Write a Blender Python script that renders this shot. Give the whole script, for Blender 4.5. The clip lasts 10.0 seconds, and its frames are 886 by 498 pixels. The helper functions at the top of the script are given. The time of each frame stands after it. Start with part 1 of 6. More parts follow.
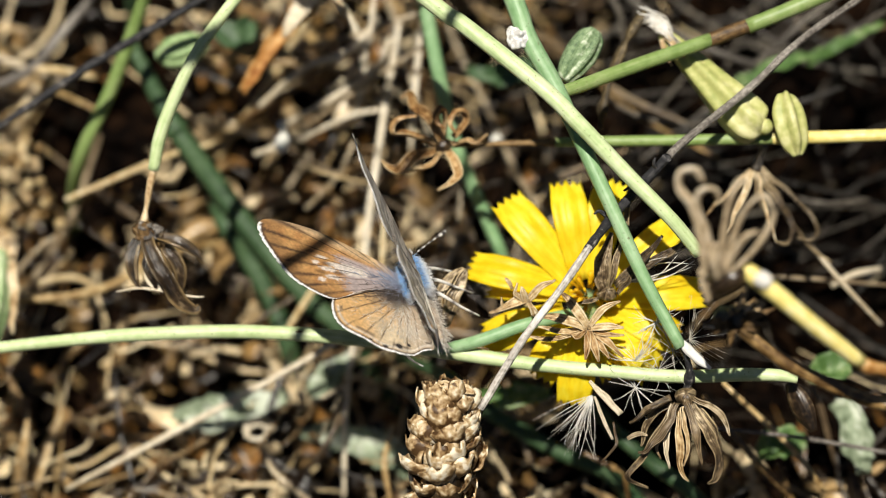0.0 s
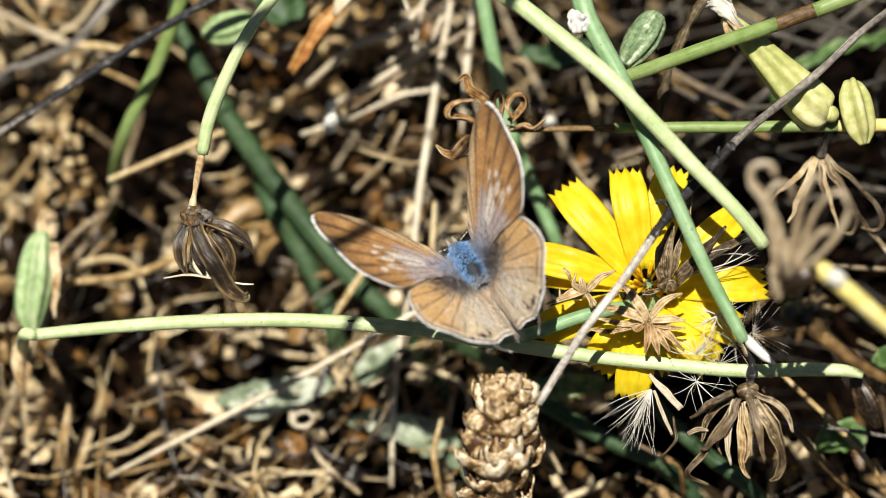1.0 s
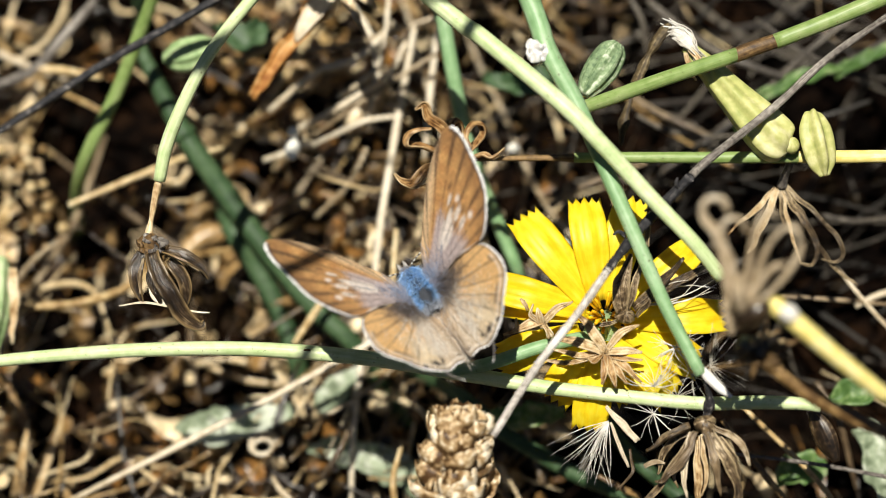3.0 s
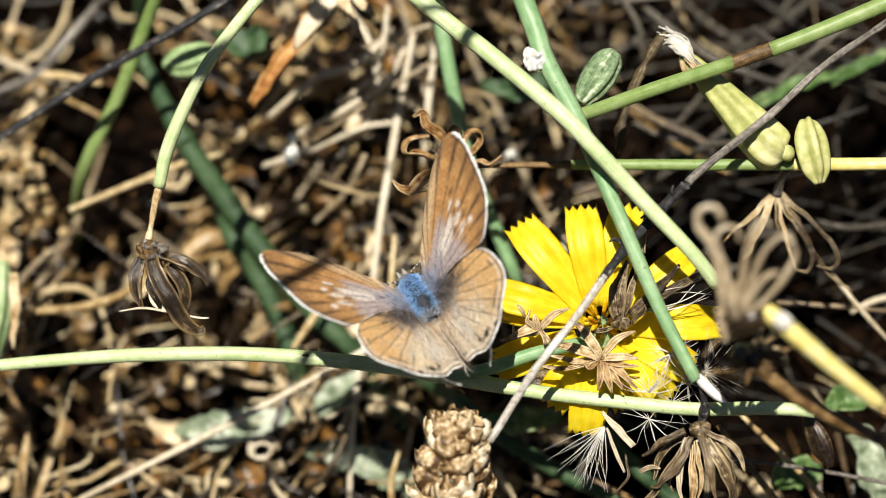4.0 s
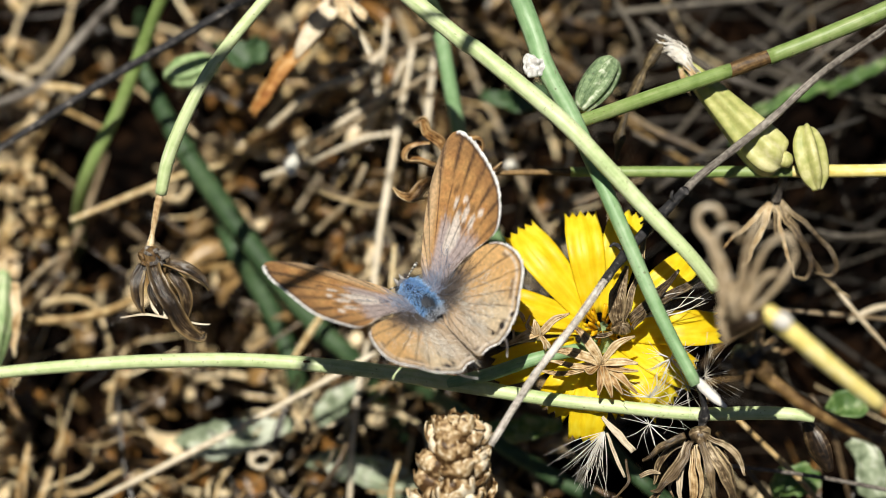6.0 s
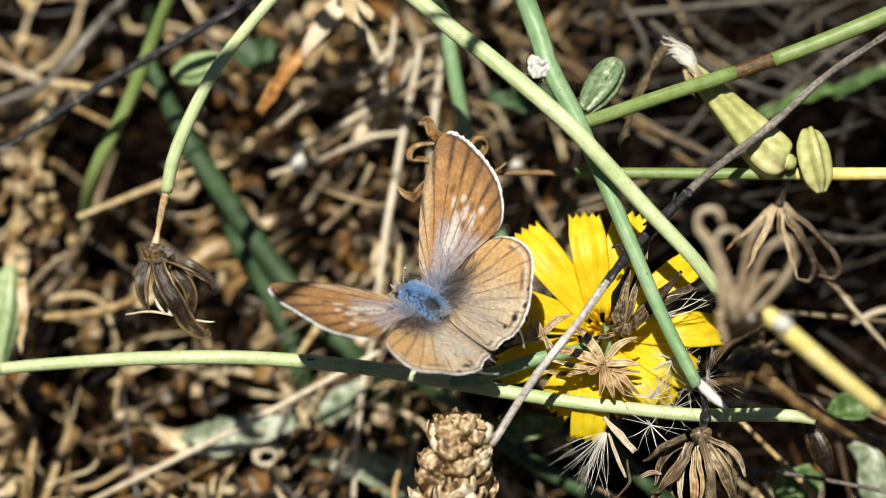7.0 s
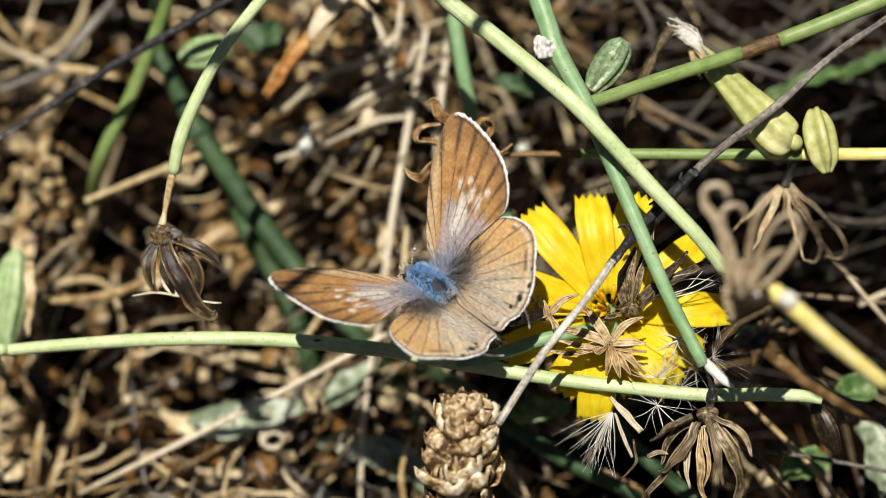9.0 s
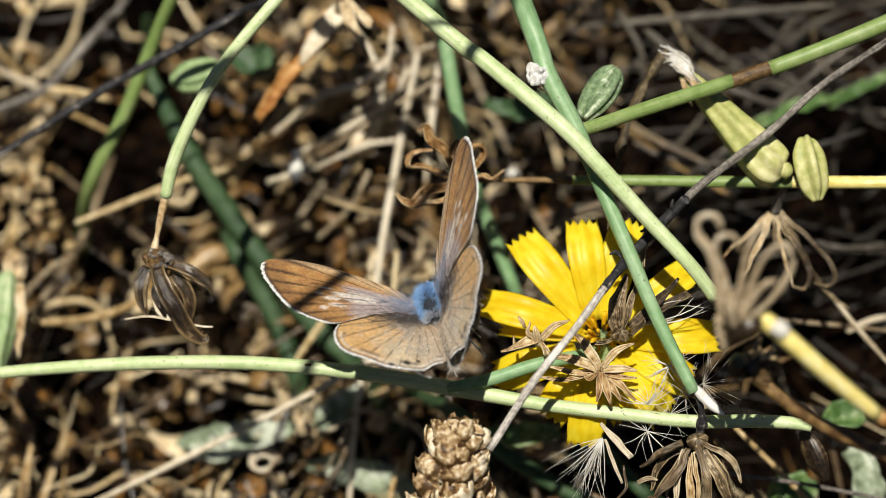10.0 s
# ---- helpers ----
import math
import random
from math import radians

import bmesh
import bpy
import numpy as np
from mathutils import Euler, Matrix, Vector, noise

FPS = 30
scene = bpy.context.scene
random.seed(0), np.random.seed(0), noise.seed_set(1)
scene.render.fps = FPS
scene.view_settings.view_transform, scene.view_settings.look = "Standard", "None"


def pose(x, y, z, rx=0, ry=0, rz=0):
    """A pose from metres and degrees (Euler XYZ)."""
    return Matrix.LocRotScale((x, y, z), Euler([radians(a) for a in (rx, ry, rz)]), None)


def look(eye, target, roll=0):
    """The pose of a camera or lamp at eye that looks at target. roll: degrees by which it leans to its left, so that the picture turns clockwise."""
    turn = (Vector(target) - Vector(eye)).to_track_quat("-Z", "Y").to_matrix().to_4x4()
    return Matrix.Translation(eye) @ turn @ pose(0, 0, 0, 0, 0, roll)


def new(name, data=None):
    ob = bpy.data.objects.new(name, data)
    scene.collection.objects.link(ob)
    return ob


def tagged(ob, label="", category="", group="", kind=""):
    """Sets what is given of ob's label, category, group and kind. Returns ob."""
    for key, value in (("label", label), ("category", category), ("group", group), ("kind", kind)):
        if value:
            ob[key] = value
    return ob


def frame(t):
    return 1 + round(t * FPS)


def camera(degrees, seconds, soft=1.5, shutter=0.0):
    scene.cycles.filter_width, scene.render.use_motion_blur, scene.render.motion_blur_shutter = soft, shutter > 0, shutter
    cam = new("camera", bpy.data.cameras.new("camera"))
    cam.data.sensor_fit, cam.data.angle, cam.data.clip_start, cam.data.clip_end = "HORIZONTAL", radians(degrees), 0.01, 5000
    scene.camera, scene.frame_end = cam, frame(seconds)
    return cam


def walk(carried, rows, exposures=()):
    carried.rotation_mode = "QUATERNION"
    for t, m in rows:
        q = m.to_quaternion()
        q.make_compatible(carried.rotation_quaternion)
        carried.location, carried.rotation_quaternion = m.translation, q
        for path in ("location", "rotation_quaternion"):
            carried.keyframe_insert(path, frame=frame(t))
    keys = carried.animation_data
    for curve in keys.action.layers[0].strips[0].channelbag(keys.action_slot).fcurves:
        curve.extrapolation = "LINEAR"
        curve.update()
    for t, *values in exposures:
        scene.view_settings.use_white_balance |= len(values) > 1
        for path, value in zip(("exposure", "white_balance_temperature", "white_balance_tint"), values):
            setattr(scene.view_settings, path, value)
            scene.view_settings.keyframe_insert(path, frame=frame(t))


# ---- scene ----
cam = camera(20.47, 10.0, soft=0.65)
cam.data.dof.use_dof = True
cam.data.dof.focus_distance = 0.168
cam.data.dof.aperture_fstop = 21.0

# seconds, place in metres, turn in degrees
PATH = [
    (0.0, 0.01257, -0.07996, 0.17896, 29.464, 3.464, 0.703),
    (0.5, 0.01112, -0.07794, 0.17737, 28.991, 3.352, 0.944),
    (1.0, 0.00895, -0.07545, 0.17659, 28.295, 3.375, 1.191),
    (1.5, 0.01126, -0.074, 0.17694, 28.181, 3.859, 1.572),
    (2.0, 0.01162, -0.07383, 0.17685, 28.18, 3.747, 1.76),
    (2.5, 0.0135, -0.07372, 0.17599, 28.252, 3.708, 1.62),
    (2.7, 0.01249, -0.07368, 0.17613, 28.607, 3.435, 1.629),
    (3.8, 0.01156, -0.07399, 0.17648, 28.237, 3.105, 1.408),
    (4.0, 0.01231, -0.07371, 0.17771, 28.451, 3.217, 1.654),
    (4.5, 0.01174, -0.07523, 0.17843, 29.121, 2.988, 1.565),
    (5.0, 0.01218, -0.07668, 0.17751, 29.436, 3.082, 1.37),
    (5.5, 0.01285, -0.07691, 0.1774, 29.565, 3.07, 1.419),
    (6.0, 0.01189, -0.07638, 0.17709, 29.483, 3.117, 1.535),
    (7.5, 0.01351, -0.07682, 0.17793, 29.449, 3.357, 2.317),
    (8.0, 0.01342, -0.07751, 0.1773, 29.622, 3.345, 2.075),
    (8.5, 0.01317, -0.07782, 0.17704, 29.611, 3.391, 2.224),
    (9.0, 0.01323, -0.07822, 0.17692, 29.627, 3.515, 2.19),
    (9.5, 0.01273, -0.07792, 0.17765, 29.665, 3.055, 2.098),
    (10.0, 0.01212, -0.07752, 0.17808, 29.823, 2.856, 2.175),
]
# the stops follow the automatic exposure of the film
walk(cam, [(t, pose(*row)) for t, *row in PATH], [(0, 0.36), (1, 0.47), (2, 0.50), (4, 0.52), (5, 0.42), (6, 0.32), (7.5, 0.28), (9.5, 0.20), (10, 0.18)])

# ---- world, sun ----
TILT = radians(65)          # the stand of stems is described in a frame leaning back by this much
RISE = 27.0                 # its origin's height over the soil, mm
ST, CT = math.sin(TILT), math.cos(TILT)


def at(x, y, d):
    """Leaning frame, mm (x across, y up the slope, d towards the viewer) to the world, m."""
    return Vector((x, y * ST - d * CT, RISE + y * CT + d * ST)) * 0.001


def soil(x, y, up=0.0):
    """The point of the leaning frame over (x, y) that is up mm above the soil."""
    return (x, y, (up - RISE - y * CT) / ST)


SUN = Vector((-0.06, 0.36 * ST - CT, 0.36 * CT + ST)).normalized()
lamp = bpy.data.lights.new("sun", "SUN")
lamp.energy, lamp.angle, lamp.color = 5.0, radians(0.53), (1.0, 0.95, 0.85)
sun = new("sun", lamp)
sun.matrix_world = look(SUN, (0, 0, 0))

world = bpy.data.worlds.new("sky")
scene.world = world
world.use_nodes = True
sky = world.node_tree.nodes.new("ShaderNodeTexSky")
sky.sky_type, sky.sun_disc = "NISHITA", False
sky.sun_elevation, sky.sun_rotation = math.asin(SUN.z), math.atan2(SUN.x, SUN.y)
back = world.node_tree.nodes["Background"]
back.inputs["Strength"].default_value = 0.019
world.node_tree.links.new(sky.outputs[0], back.inputs["Color"])


# ---- materials ----
def material(name):
    m = bpy.data.materials.new(name)
    m.use_nodes = True
    t = m.node_tree
    t.nodes.clear()
    out = t.nodes.new("ShaderNodeOutputMaterial")
    b = t.nodes.new("ShaderNodeBsdfPrincipled")
    t.links.new(b.outputs[0], out.inputs[0])

    def node(kind, **inputs):
        n = t.nodes.new(kind)
        for key, value in inputs.items():
            s = n.inputs[int(key[1:])] if key[1:].isdigit() else n.inputs[key]
            if hasattr(value, "is_linked"):
                t.links.new(value, s)
            else:
                s.default_value = value
        return n
    return m, t, b, out, node


def ramp(t, fac, stops):
    r = t.nodes.new("ShaderNodeValToRGB")
    r.color_ramp.elements[0].position, r.color_ramp.elements[0].color = stops[0][0], (*stops[0][1], 1)
    r.color_ramp.elements[1].position, r.color_ramp.elements[1].color = stops[-1][0], (*stops[-1][1], 1)
    for p, c in stops[1:-1]:
        r.color_ramp.elements.new(p).color = (*c, 1)
    t.links.new(fac, r.inputs[0])
    return r.outputs[0]


def plant(name, stops, fine=1500, coarse=160, rough=0.6, bump=0.4, along=0.0, sheer=0.0, random_island=False, gloss=0.35, reach=0.00012, rim=None, vary=0.0, speck=0.0):
    """A plant surface: colour stops driven by coarse and fine noise (per mm), fibres along the tube, fine relief."""
    m, t, b, out, node = material(name)
    co = t.nodes.new("ShaderNodeTexCoord")
    n1 = node("ShaderNodeTexNoise", Vector=co.outputs["Object"], Scale=coarse, Detail=3.0)
    n2 = node("ShaderNodeTexNoise", Vector=co.outputs["Object"], Scale=fine, Detail=4.0)
    fac = node("ShaderNodeMath", _0=n1.outputs["Fac"], _1=n2.outputs["Fac"]).outputs[0]
    half = t.nodes.new("ShaderNodeMath")
    half.operation = "MULTIPLY_ADD"
    half.inputs[1].default_value, half.inputs[2].default_value = 1.1, -0.6
    t.links.new(fac, half.inputs[0])
    fac = half.outputs[0]
    height = n2.outputs["Fac"]
    if along:
        mp = t.nodes.new("ShaderNodeMapping")
        mp.inputs["Scale"].default_value = (along, 0.25, 1.0)
        t.links.new(co.outputs["UV"], mp.inputs["Vector"])
        n3 = node("ShaderNodeTexNoise", Vector=mp.outputs[0], Scale=1.0, Detail=3.0)
        mix = t.nodes.new("ShaderNodeMix")
        mix.inputs[0].default_value = 0.55
        t.links.new(fac, mix.inputs[2])
        t.links.new(n3.outputs["Fac"], mix.inputs[3])
        fac, height = mix.outputs[0], n3.outputs["Fac"]
    if random_island:
        g = t.nodes.new("ShaderNodeNewGeometry")
        mix = t.nodes.new("ShaderNodeMix")
        mix.inputs[0].default_value = 0.72
        t.links.new(fac, mix.inputs[2])
        t.links.new(g.outputs["Random Per Island"], mix.inputs[3])
        fac = mix.outputs[0]
    gain = t.nodes.new("ShaderNodeMapRange")
    gain.inputs[1].default_value, gain.inputs[2].default_value = (0.08, 0.92) if random_island else (0.28, 0.72)
    t.links.new(fac, gain.inputs[0])
    fac = gain.outputs[0]
    if vary:
        info = t.nodes.new("ShaderNodeObjectInfo")
        lift = t.nodes.new("ShaderNodeMath")
        lift.operation = "MULTIPLY_ADD"
        lift.inputs[1].default_value = vary * 2
        t.links.new(info.outputs["Random"], lift.inputs[0])
        base = t.nodes.new("ShaderNodeMath")
        base.operation = "SUBTRACT"
        base.inputs[1].default_value = vary
        t.links.new(fac, base.inputs[0])
        t.links.new(base.outputs[0], lift.inputs[2])
        fac = lift.outputs[0]
    colour = ramp(t, fac, stops)
    # sunlit edges put into the colour along both sides, broken up by noise
    if rim:
        sep = t.nodes.new("ShaderNodeSeparateXYZ")
        t.links.new(co.outputs["UV"], sep.inputs[0])
        mid = t.nodes.new("ShaderNodeMath")
        mid.operation = "SUBTRACT"
        mid.inputs[1].default_value = 0.5
        t.links.new(sep.outputs[0], mid.inputs[0])
        off = t.nodes.new("ShaderNodeMath")
        off.operation = "ABSOLUTE"
        t.links.new(mid.outputs[0], off.inputs[0])
        edge = node("ShaderNodeMapRange", Value=off.outputs[0])
        edge.inputs[1].default_value, edge.inputs[2].default_value, edge.inputs[4].default_value = 0.30, 0.50, 0.75
        patch = node("ShaderNodeMapRange", Value=n1.outputs["Fac"])
        patch.inputs[1].default_value, patch.inputs[2].default_value = 0.36, 0.62
        lit_edge = t.nodes.new("ShaderNodeMath")
        lit_edge.operation = "MULTIPLY"
        t.links.new(edge.outputs[0], lit_edge.inputs[0])
        t.links.new(patch.outputs[0], lit_edge.inputs[1])
        mixer = t.nodes.new("ShaderNodeMix")
        mixer.data_type = "RGBA"
        t.links.new(lit_edge.outputs[0], mixer.inputs[0])
        t.links.new(colour, mixer.inputs[6])
        mixer.inputs[7].default_value = (*rim, 1)
        colour = mixer.outputs[2]
    if speck:
        dots = node("ShaderNodeTexNoise", Vector=co.outputs["Object"], Scale=4200.0, Detail=2.0)
        dot = node("ShaderNodeMapRange", Value=dots.outputs["Fac"])
        dot.inputs[1].default_value, dot.inputs[2].default_value, dot.inputs[4].default_value = 0.66, 0.74, speck
        spot = t.nodes.new("ShaderNodeMix")
        spot.data_type = "RGBA"
        t.links.new(dot.outputs[0], spot.inputs[0])
        t.links.new(colour, spot.inputs[6])
        spot.inputs[7].default_value = (0.09, 0.07, 0.03, 1)
        colour = spot.outputs[2]
    t.links.new(colour, b.inputs["Base Color"])
    b.inputs["Roughness"].default_value = rough
    b.inputs["Specular IOR Level"].default_value = gloss
    bp = node("ShaderNodeBump", Strength=bump, Distance=reach, Height=height)
    t.links.new(bp.outputs[0], b.inputs["Normal"])
    if sheer:
        tr = node("ShaderNodeBsdfTranslucent", Color=colour)
        mx = node("ShaderNodeMixShader", _0=sheer)
        t.links.new(b.outputs[0], mx.inputs[1])
        t.links.new(tr.outputs[0], mx.inputs[2])
        t.links.new(mx.outputs[0], out.inputs[0])
    return m


GREEN = plant("stem_green", [(0.1, (0.150, 0.275, 0.12)), (0.5, (0.215, 0.355, 0.172)), (0.9, (0.30, 0.425, 0.245))], along=14, rough=0.45, bump=0.25, speck=0.6)
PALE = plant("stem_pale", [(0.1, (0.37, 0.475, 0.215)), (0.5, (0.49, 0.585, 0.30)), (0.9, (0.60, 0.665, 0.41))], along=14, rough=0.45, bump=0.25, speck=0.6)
# green of low stems and leaves, darkened to hold the shade they stand in
SHADEGREEN = plant("green_shaded", [(0.1, (0.018, 0.042, 0.015)), (0.5, (0.038, 0.076, 0.030)), (0.9, (0.070, 0.118, 0.052))], along=10, rough=0.55, bump=0.25, speck=0.6)
YELLOWSTEM = plant("stem_yellow", [(0.15, (0.60, 0.47, 0.11)), (0.6, (0.76, 0.64, 0.22)), (0.9, (0.83, 0.76, 0.42))], along=10, rough=0.5, bump=0.25, speck=0.4)
LIME = plant("stem_lime", [(0.1, (0.14, 0.215, 0.052)), (0.5, (0.20, 0.28, 0.086)), (0.9, (0.28, 0.34, 0.14))], along=14, rough=0.45, bump=0.25, speck=0.6)
NODE = plant("node_brown", [(0.2, (0.045, 0.024, 0.010)), (0.5, (0.115, 0.066, 0.024)), (0.85, (0.24, 0.15, 0.06))], along=12, fine=2500)
TWIG = plant("twig_grey", [(0.05, (0.020, 0.017, 0.015)), (0.3, (0.085, 0.072, 0.062)), (0.6, (0.20, 0.178, 0.152)), (0.9, (0.38, 0.345, 0.30))], along=16, fine=3500, coarse=300, rough=0.8, bump=0.9)
# lighter copy of the grey twig for its sunlit stretch
LITTWIG = plant("twig_lit", [(0.05, (0.10, 0.085, 0.07)), (0.3, (0.30, 0.27, 0.23)), (0.6, (0.52, 0.48, 0.43)), (0.9, (0.72, 0.68, 0.62))], along=16, fine=3500, coarse=300, rough=0.7, bump=0.9)
DARKTWIG = plant("twig_dark", [(0.3, (0.012, 0.012, 0.014)), (0.6, (0.04, 0.038, 0.04)), (0.75, (0.22, 0.20, 0.18)), (0.9, (0.4, 0.36, 0.32))], along=8, fine=2500, coarse=130, rough=0.75, bump=0.8)
STRAW = plant("straw", [(0.02, (0.085, 0.044, 0.013)), (0.35, (0.30, 0.185, 0.068)), (0.65, (0.50, 0.36, 0.165)), (0.95, (0.70, 0.58, 0.35))], along=12, rough=0.34, bump=0.8, vary=0.4, gloss=0.6)
# grey straw with the right background's shade put into its colour
SHADESTRAW = plant("straw_shaded", [(0.05, (0.007, 0.006, 0.004)), (0.35, (0.019, 0.015, 0.011)), (0.65, (0.047, 0.038, 0.029)), (0.95, (0.15, 0.13, 0.10))], along=12, fine=3000, rough=0.5, bump=0.9, vary=0.4)
PALESTRAW = plant("straw_bleached", [(0.05, (0.36, 0.28, 0.17)), (0.4, (0.56, 0.475, 0.34)), (0.9, (0.78, 0.70, 0.55))], along=12, rough=0.4, bump=0.7, gloss=0.5)
GREYSTRAW = plant("straw_grey", [(0.02, (0.055, 0.034, 0.016)), (0.35, (0.18, 0.125, 0.066)), (0.65, (0.34, 0.26, 0.155)), (0.95, (0.58, 0.49, 0.35))], along=12, rough=0.40, bump=0.9, vary=0.4, gloss=0.6)
BRACT = plant("bract_dry", [(0.05, (0.12, 0.066, 0.025)), (0.3, (0.40, 0.255, 0.115)), (0.6, (0.64, 0.49, 0.28)), (0.92, (0.86, 0.76, 0.56))], along=7, fine=2600, coarse=420, rough=0.42, bump=0.9, sheer=0.15, rim=(0.76, 0.64, 0.44))
# dark bracts whose lit edges are painted by the rim colour
DARKBRACT = plant("bract_dark", [(0.1, (0.005, 0.0035, 0.002)), (0.45, (0.020, 0.012, 0.006)), (0.7, (0.050, 0.031, 0.015)), (0.95, (0.20, 0.145, 0.08))], along=14, fine=3200, coarse=350, rough=0.32, bump=1.0, rim=(0.24, 0.16, 0.07), gloss=0.6)
# tan streaks and rim here paint lit stripes on dark brown
HEADBRACT = plant("bract_head", [(0.1, (0.016, 0.010, 0.005)), (0.4, (0.062, 0.040, 0.020)), (0.62, (0.18, 0.125, 0.066)), (0.92, (0.62, 0.51, 0.35))], along=16, fine=3200, coarse=350, rough=0.4, bump=0.9, rim=(0.50, 0.38, 0.21), gloss=0.5)
RUSTBRACT = plant("bract_rust", [(0.1, (0.08, 0.034, 0.011)), (0.4, (0.28, 0.145, 0.05)), (0.7, (0.50, 0.32, 0.14)), (0.95, (0.76, 0.61, 0.38))], along=6, fine=2600, coarse=420, rough=0.36, bump=0.9, sheer=0.2, rim=(0.70, 0.56, 0.34))
ORANGE = plant("dry_orange", [(0.15, (0.28, 0.10, 0.025)), (0.5, (0.52, 0.26, 0.07)), (0.85, (0.72, 0.50, 0.24))], along=9, sheer=0.25)
TAN = plant("scale_tan", [(0.05, (0.07, 0.035, 0.012)), (0.3, (0.26, 0.16, 0.07)), (0.6, (0.52, 0.38, 0.21)), (0.92, (0.84, 0.74, 0.56))], fine=2200, coarse=500, rough=0.5, bump=0.9, sheer=0.1, vary=0.3)
WILT = plant("corolla_wilted", [(0.1, (0.014, 0.010, 0.005)), (0.45, (0.045, 0.031, 0.014)), (0.7, (0.11, 0.080, 0.038)), (0.95, (0.26, 0.20, 0.11))], along=12, fine=2600, rough=0.6, bump=0.9)
WHITE = plant("pappus_white", [(0.2, (0.62, 0.58, 0.50)), (0.8, (0.85, 0.83, 0.78))], rough=0.5, sheer=0.2)
GALL = plant("gall_white", [(0.02, (0.55, 0.53, 0.50)), (0.3, (0.76, 0.75, 0.73)), (0.8, (0.90, 0.89, 0.88))], fine=2200, coarse=1100, rough=0.9, bump=0.6, reach=0.0002, sheer=0.2)
BUD = plant("bud_green", [(0.15, (0.17, 0.27, 0.10)), (0.5, (0.30, 0.41, 0.19)), (0.85, (0.46, 0.53, 0.31))], along=9, fine=1800, rough=0.6, bump=0.5, speck=0.6)
GREYBUD = plant("bud_grey", [(0.15, (0.07, 0.12, 0.055)), (0.5, (0.20, 0.28, 0.14)), (0.85, (0.58, 0.62, 0.48))], along=12, fine=2600, rough=0.7, bump=0.7, speck=0.6)
POD = plant("pod_yellow", [(0.1, (0.28, 0.31, 0.09)), (0.5, (0.42, 0.42, 0.15)), (0.9, (0.60, 0.57, 0.30))], along=9, fine=1800, rough=0.5, bump=0.4)
LEAF = plant("leaf_green", [(0.15, (0.070, 0.140, 0.035)), (0.5, (0.140, 0.231, 0.070)), (0.85, (0.252, 0.322, 0.154))], fine=1400, coarse=240, rough=0.5, bump=0.5, sheer=0.25)
TANBRACT = plant("bract_tan", [(0.05, (0.20, 0.135, 0.08)), (0.4, (0.48, 0.37, 0.23)), (0.7, (0.66, 0.54, 0.38)), (0.95, (0.82, 0.73, 0.57))], along=4, coarse=260, rough=0.5, sheer=0.2)
PALELEAF = plant("leaf_pale", [(0.1, (0.16, 0.20, 0.12)), (0.5, (0.30, 0.35, 0.235)), (0.9, (0.54, 0.57, 0.46))], fine=1200, coarse=260, rough=0.6, bump=0.6, sheer=0.15)
PETAL = plant("petal_yellow", [(0.15, (0.84, 0.60, 0.008)), (0.5, (0.91, 0.73, 0.02)), (0.85, (0.95, 0.82, 0.06))], along=7, fine=900, rough=0.42, bump=0.35, sheer=0.42, gloss=0.35)
FLORET = plant("floret_gold", [(0.15, (0.68, 0.36, 0.004)), (0.85, (0.90, 0.60, 0.012))], rough=0.5, sheer=0.2)
SEEDWHITE = plant("seed_white", [(0.2, (0.72, 0.70, 0.62)), (0.8, (0.88, 0.87, 0.82))], rough=0.3)
# near-black stops stand for shaded gaps in the litter, cream ones for sunlit flakes
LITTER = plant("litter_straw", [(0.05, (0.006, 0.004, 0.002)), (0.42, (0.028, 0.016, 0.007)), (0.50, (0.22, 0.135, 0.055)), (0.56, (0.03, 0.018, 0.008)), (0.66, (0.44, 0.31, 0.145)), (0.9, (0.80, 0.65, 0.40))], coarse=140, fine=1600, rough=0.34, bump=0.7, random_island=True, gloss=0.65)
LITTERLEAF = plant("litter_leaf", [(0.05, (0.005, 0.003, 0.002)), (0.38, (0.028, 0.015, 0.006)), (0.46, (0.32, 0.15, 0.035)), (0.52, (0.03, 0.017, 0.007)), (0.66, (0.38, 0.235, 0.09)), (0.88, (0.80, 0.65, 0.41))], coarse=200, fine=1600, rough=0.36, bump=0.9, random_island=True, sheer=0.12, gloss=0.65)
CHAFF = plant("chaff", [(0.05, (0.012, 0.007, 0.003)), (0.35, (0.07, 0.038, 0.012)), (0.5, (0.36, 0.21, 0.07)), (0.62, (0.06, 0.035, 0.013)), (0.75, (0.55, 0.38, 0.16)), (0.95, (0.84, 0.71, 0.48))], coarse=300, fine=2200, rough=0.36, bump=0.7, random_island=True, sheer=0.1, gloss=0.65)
# crumbs and soil are near-black: the shade of the gaps is in their colour
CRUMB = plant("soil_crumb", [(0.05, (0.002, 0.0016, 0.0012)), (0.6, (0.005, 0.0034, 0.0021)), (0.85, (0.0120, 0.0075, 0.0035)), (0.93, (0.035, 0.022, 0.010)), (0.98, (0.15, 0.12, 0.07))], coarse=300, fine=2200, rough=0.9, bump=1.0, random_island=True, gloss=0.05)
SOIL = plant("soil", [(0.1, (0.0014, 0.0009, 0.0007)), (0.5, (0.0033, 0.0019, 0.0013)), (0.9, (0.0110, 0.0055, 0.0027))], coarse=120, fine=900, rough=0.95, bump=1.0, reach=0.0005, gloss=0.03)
BLACKISH = plant("eye_black", [(0.2, (0.01, 0.01, 0.012)), (0.8, (0.03, 0.03, 0.035))], rough=0.4)


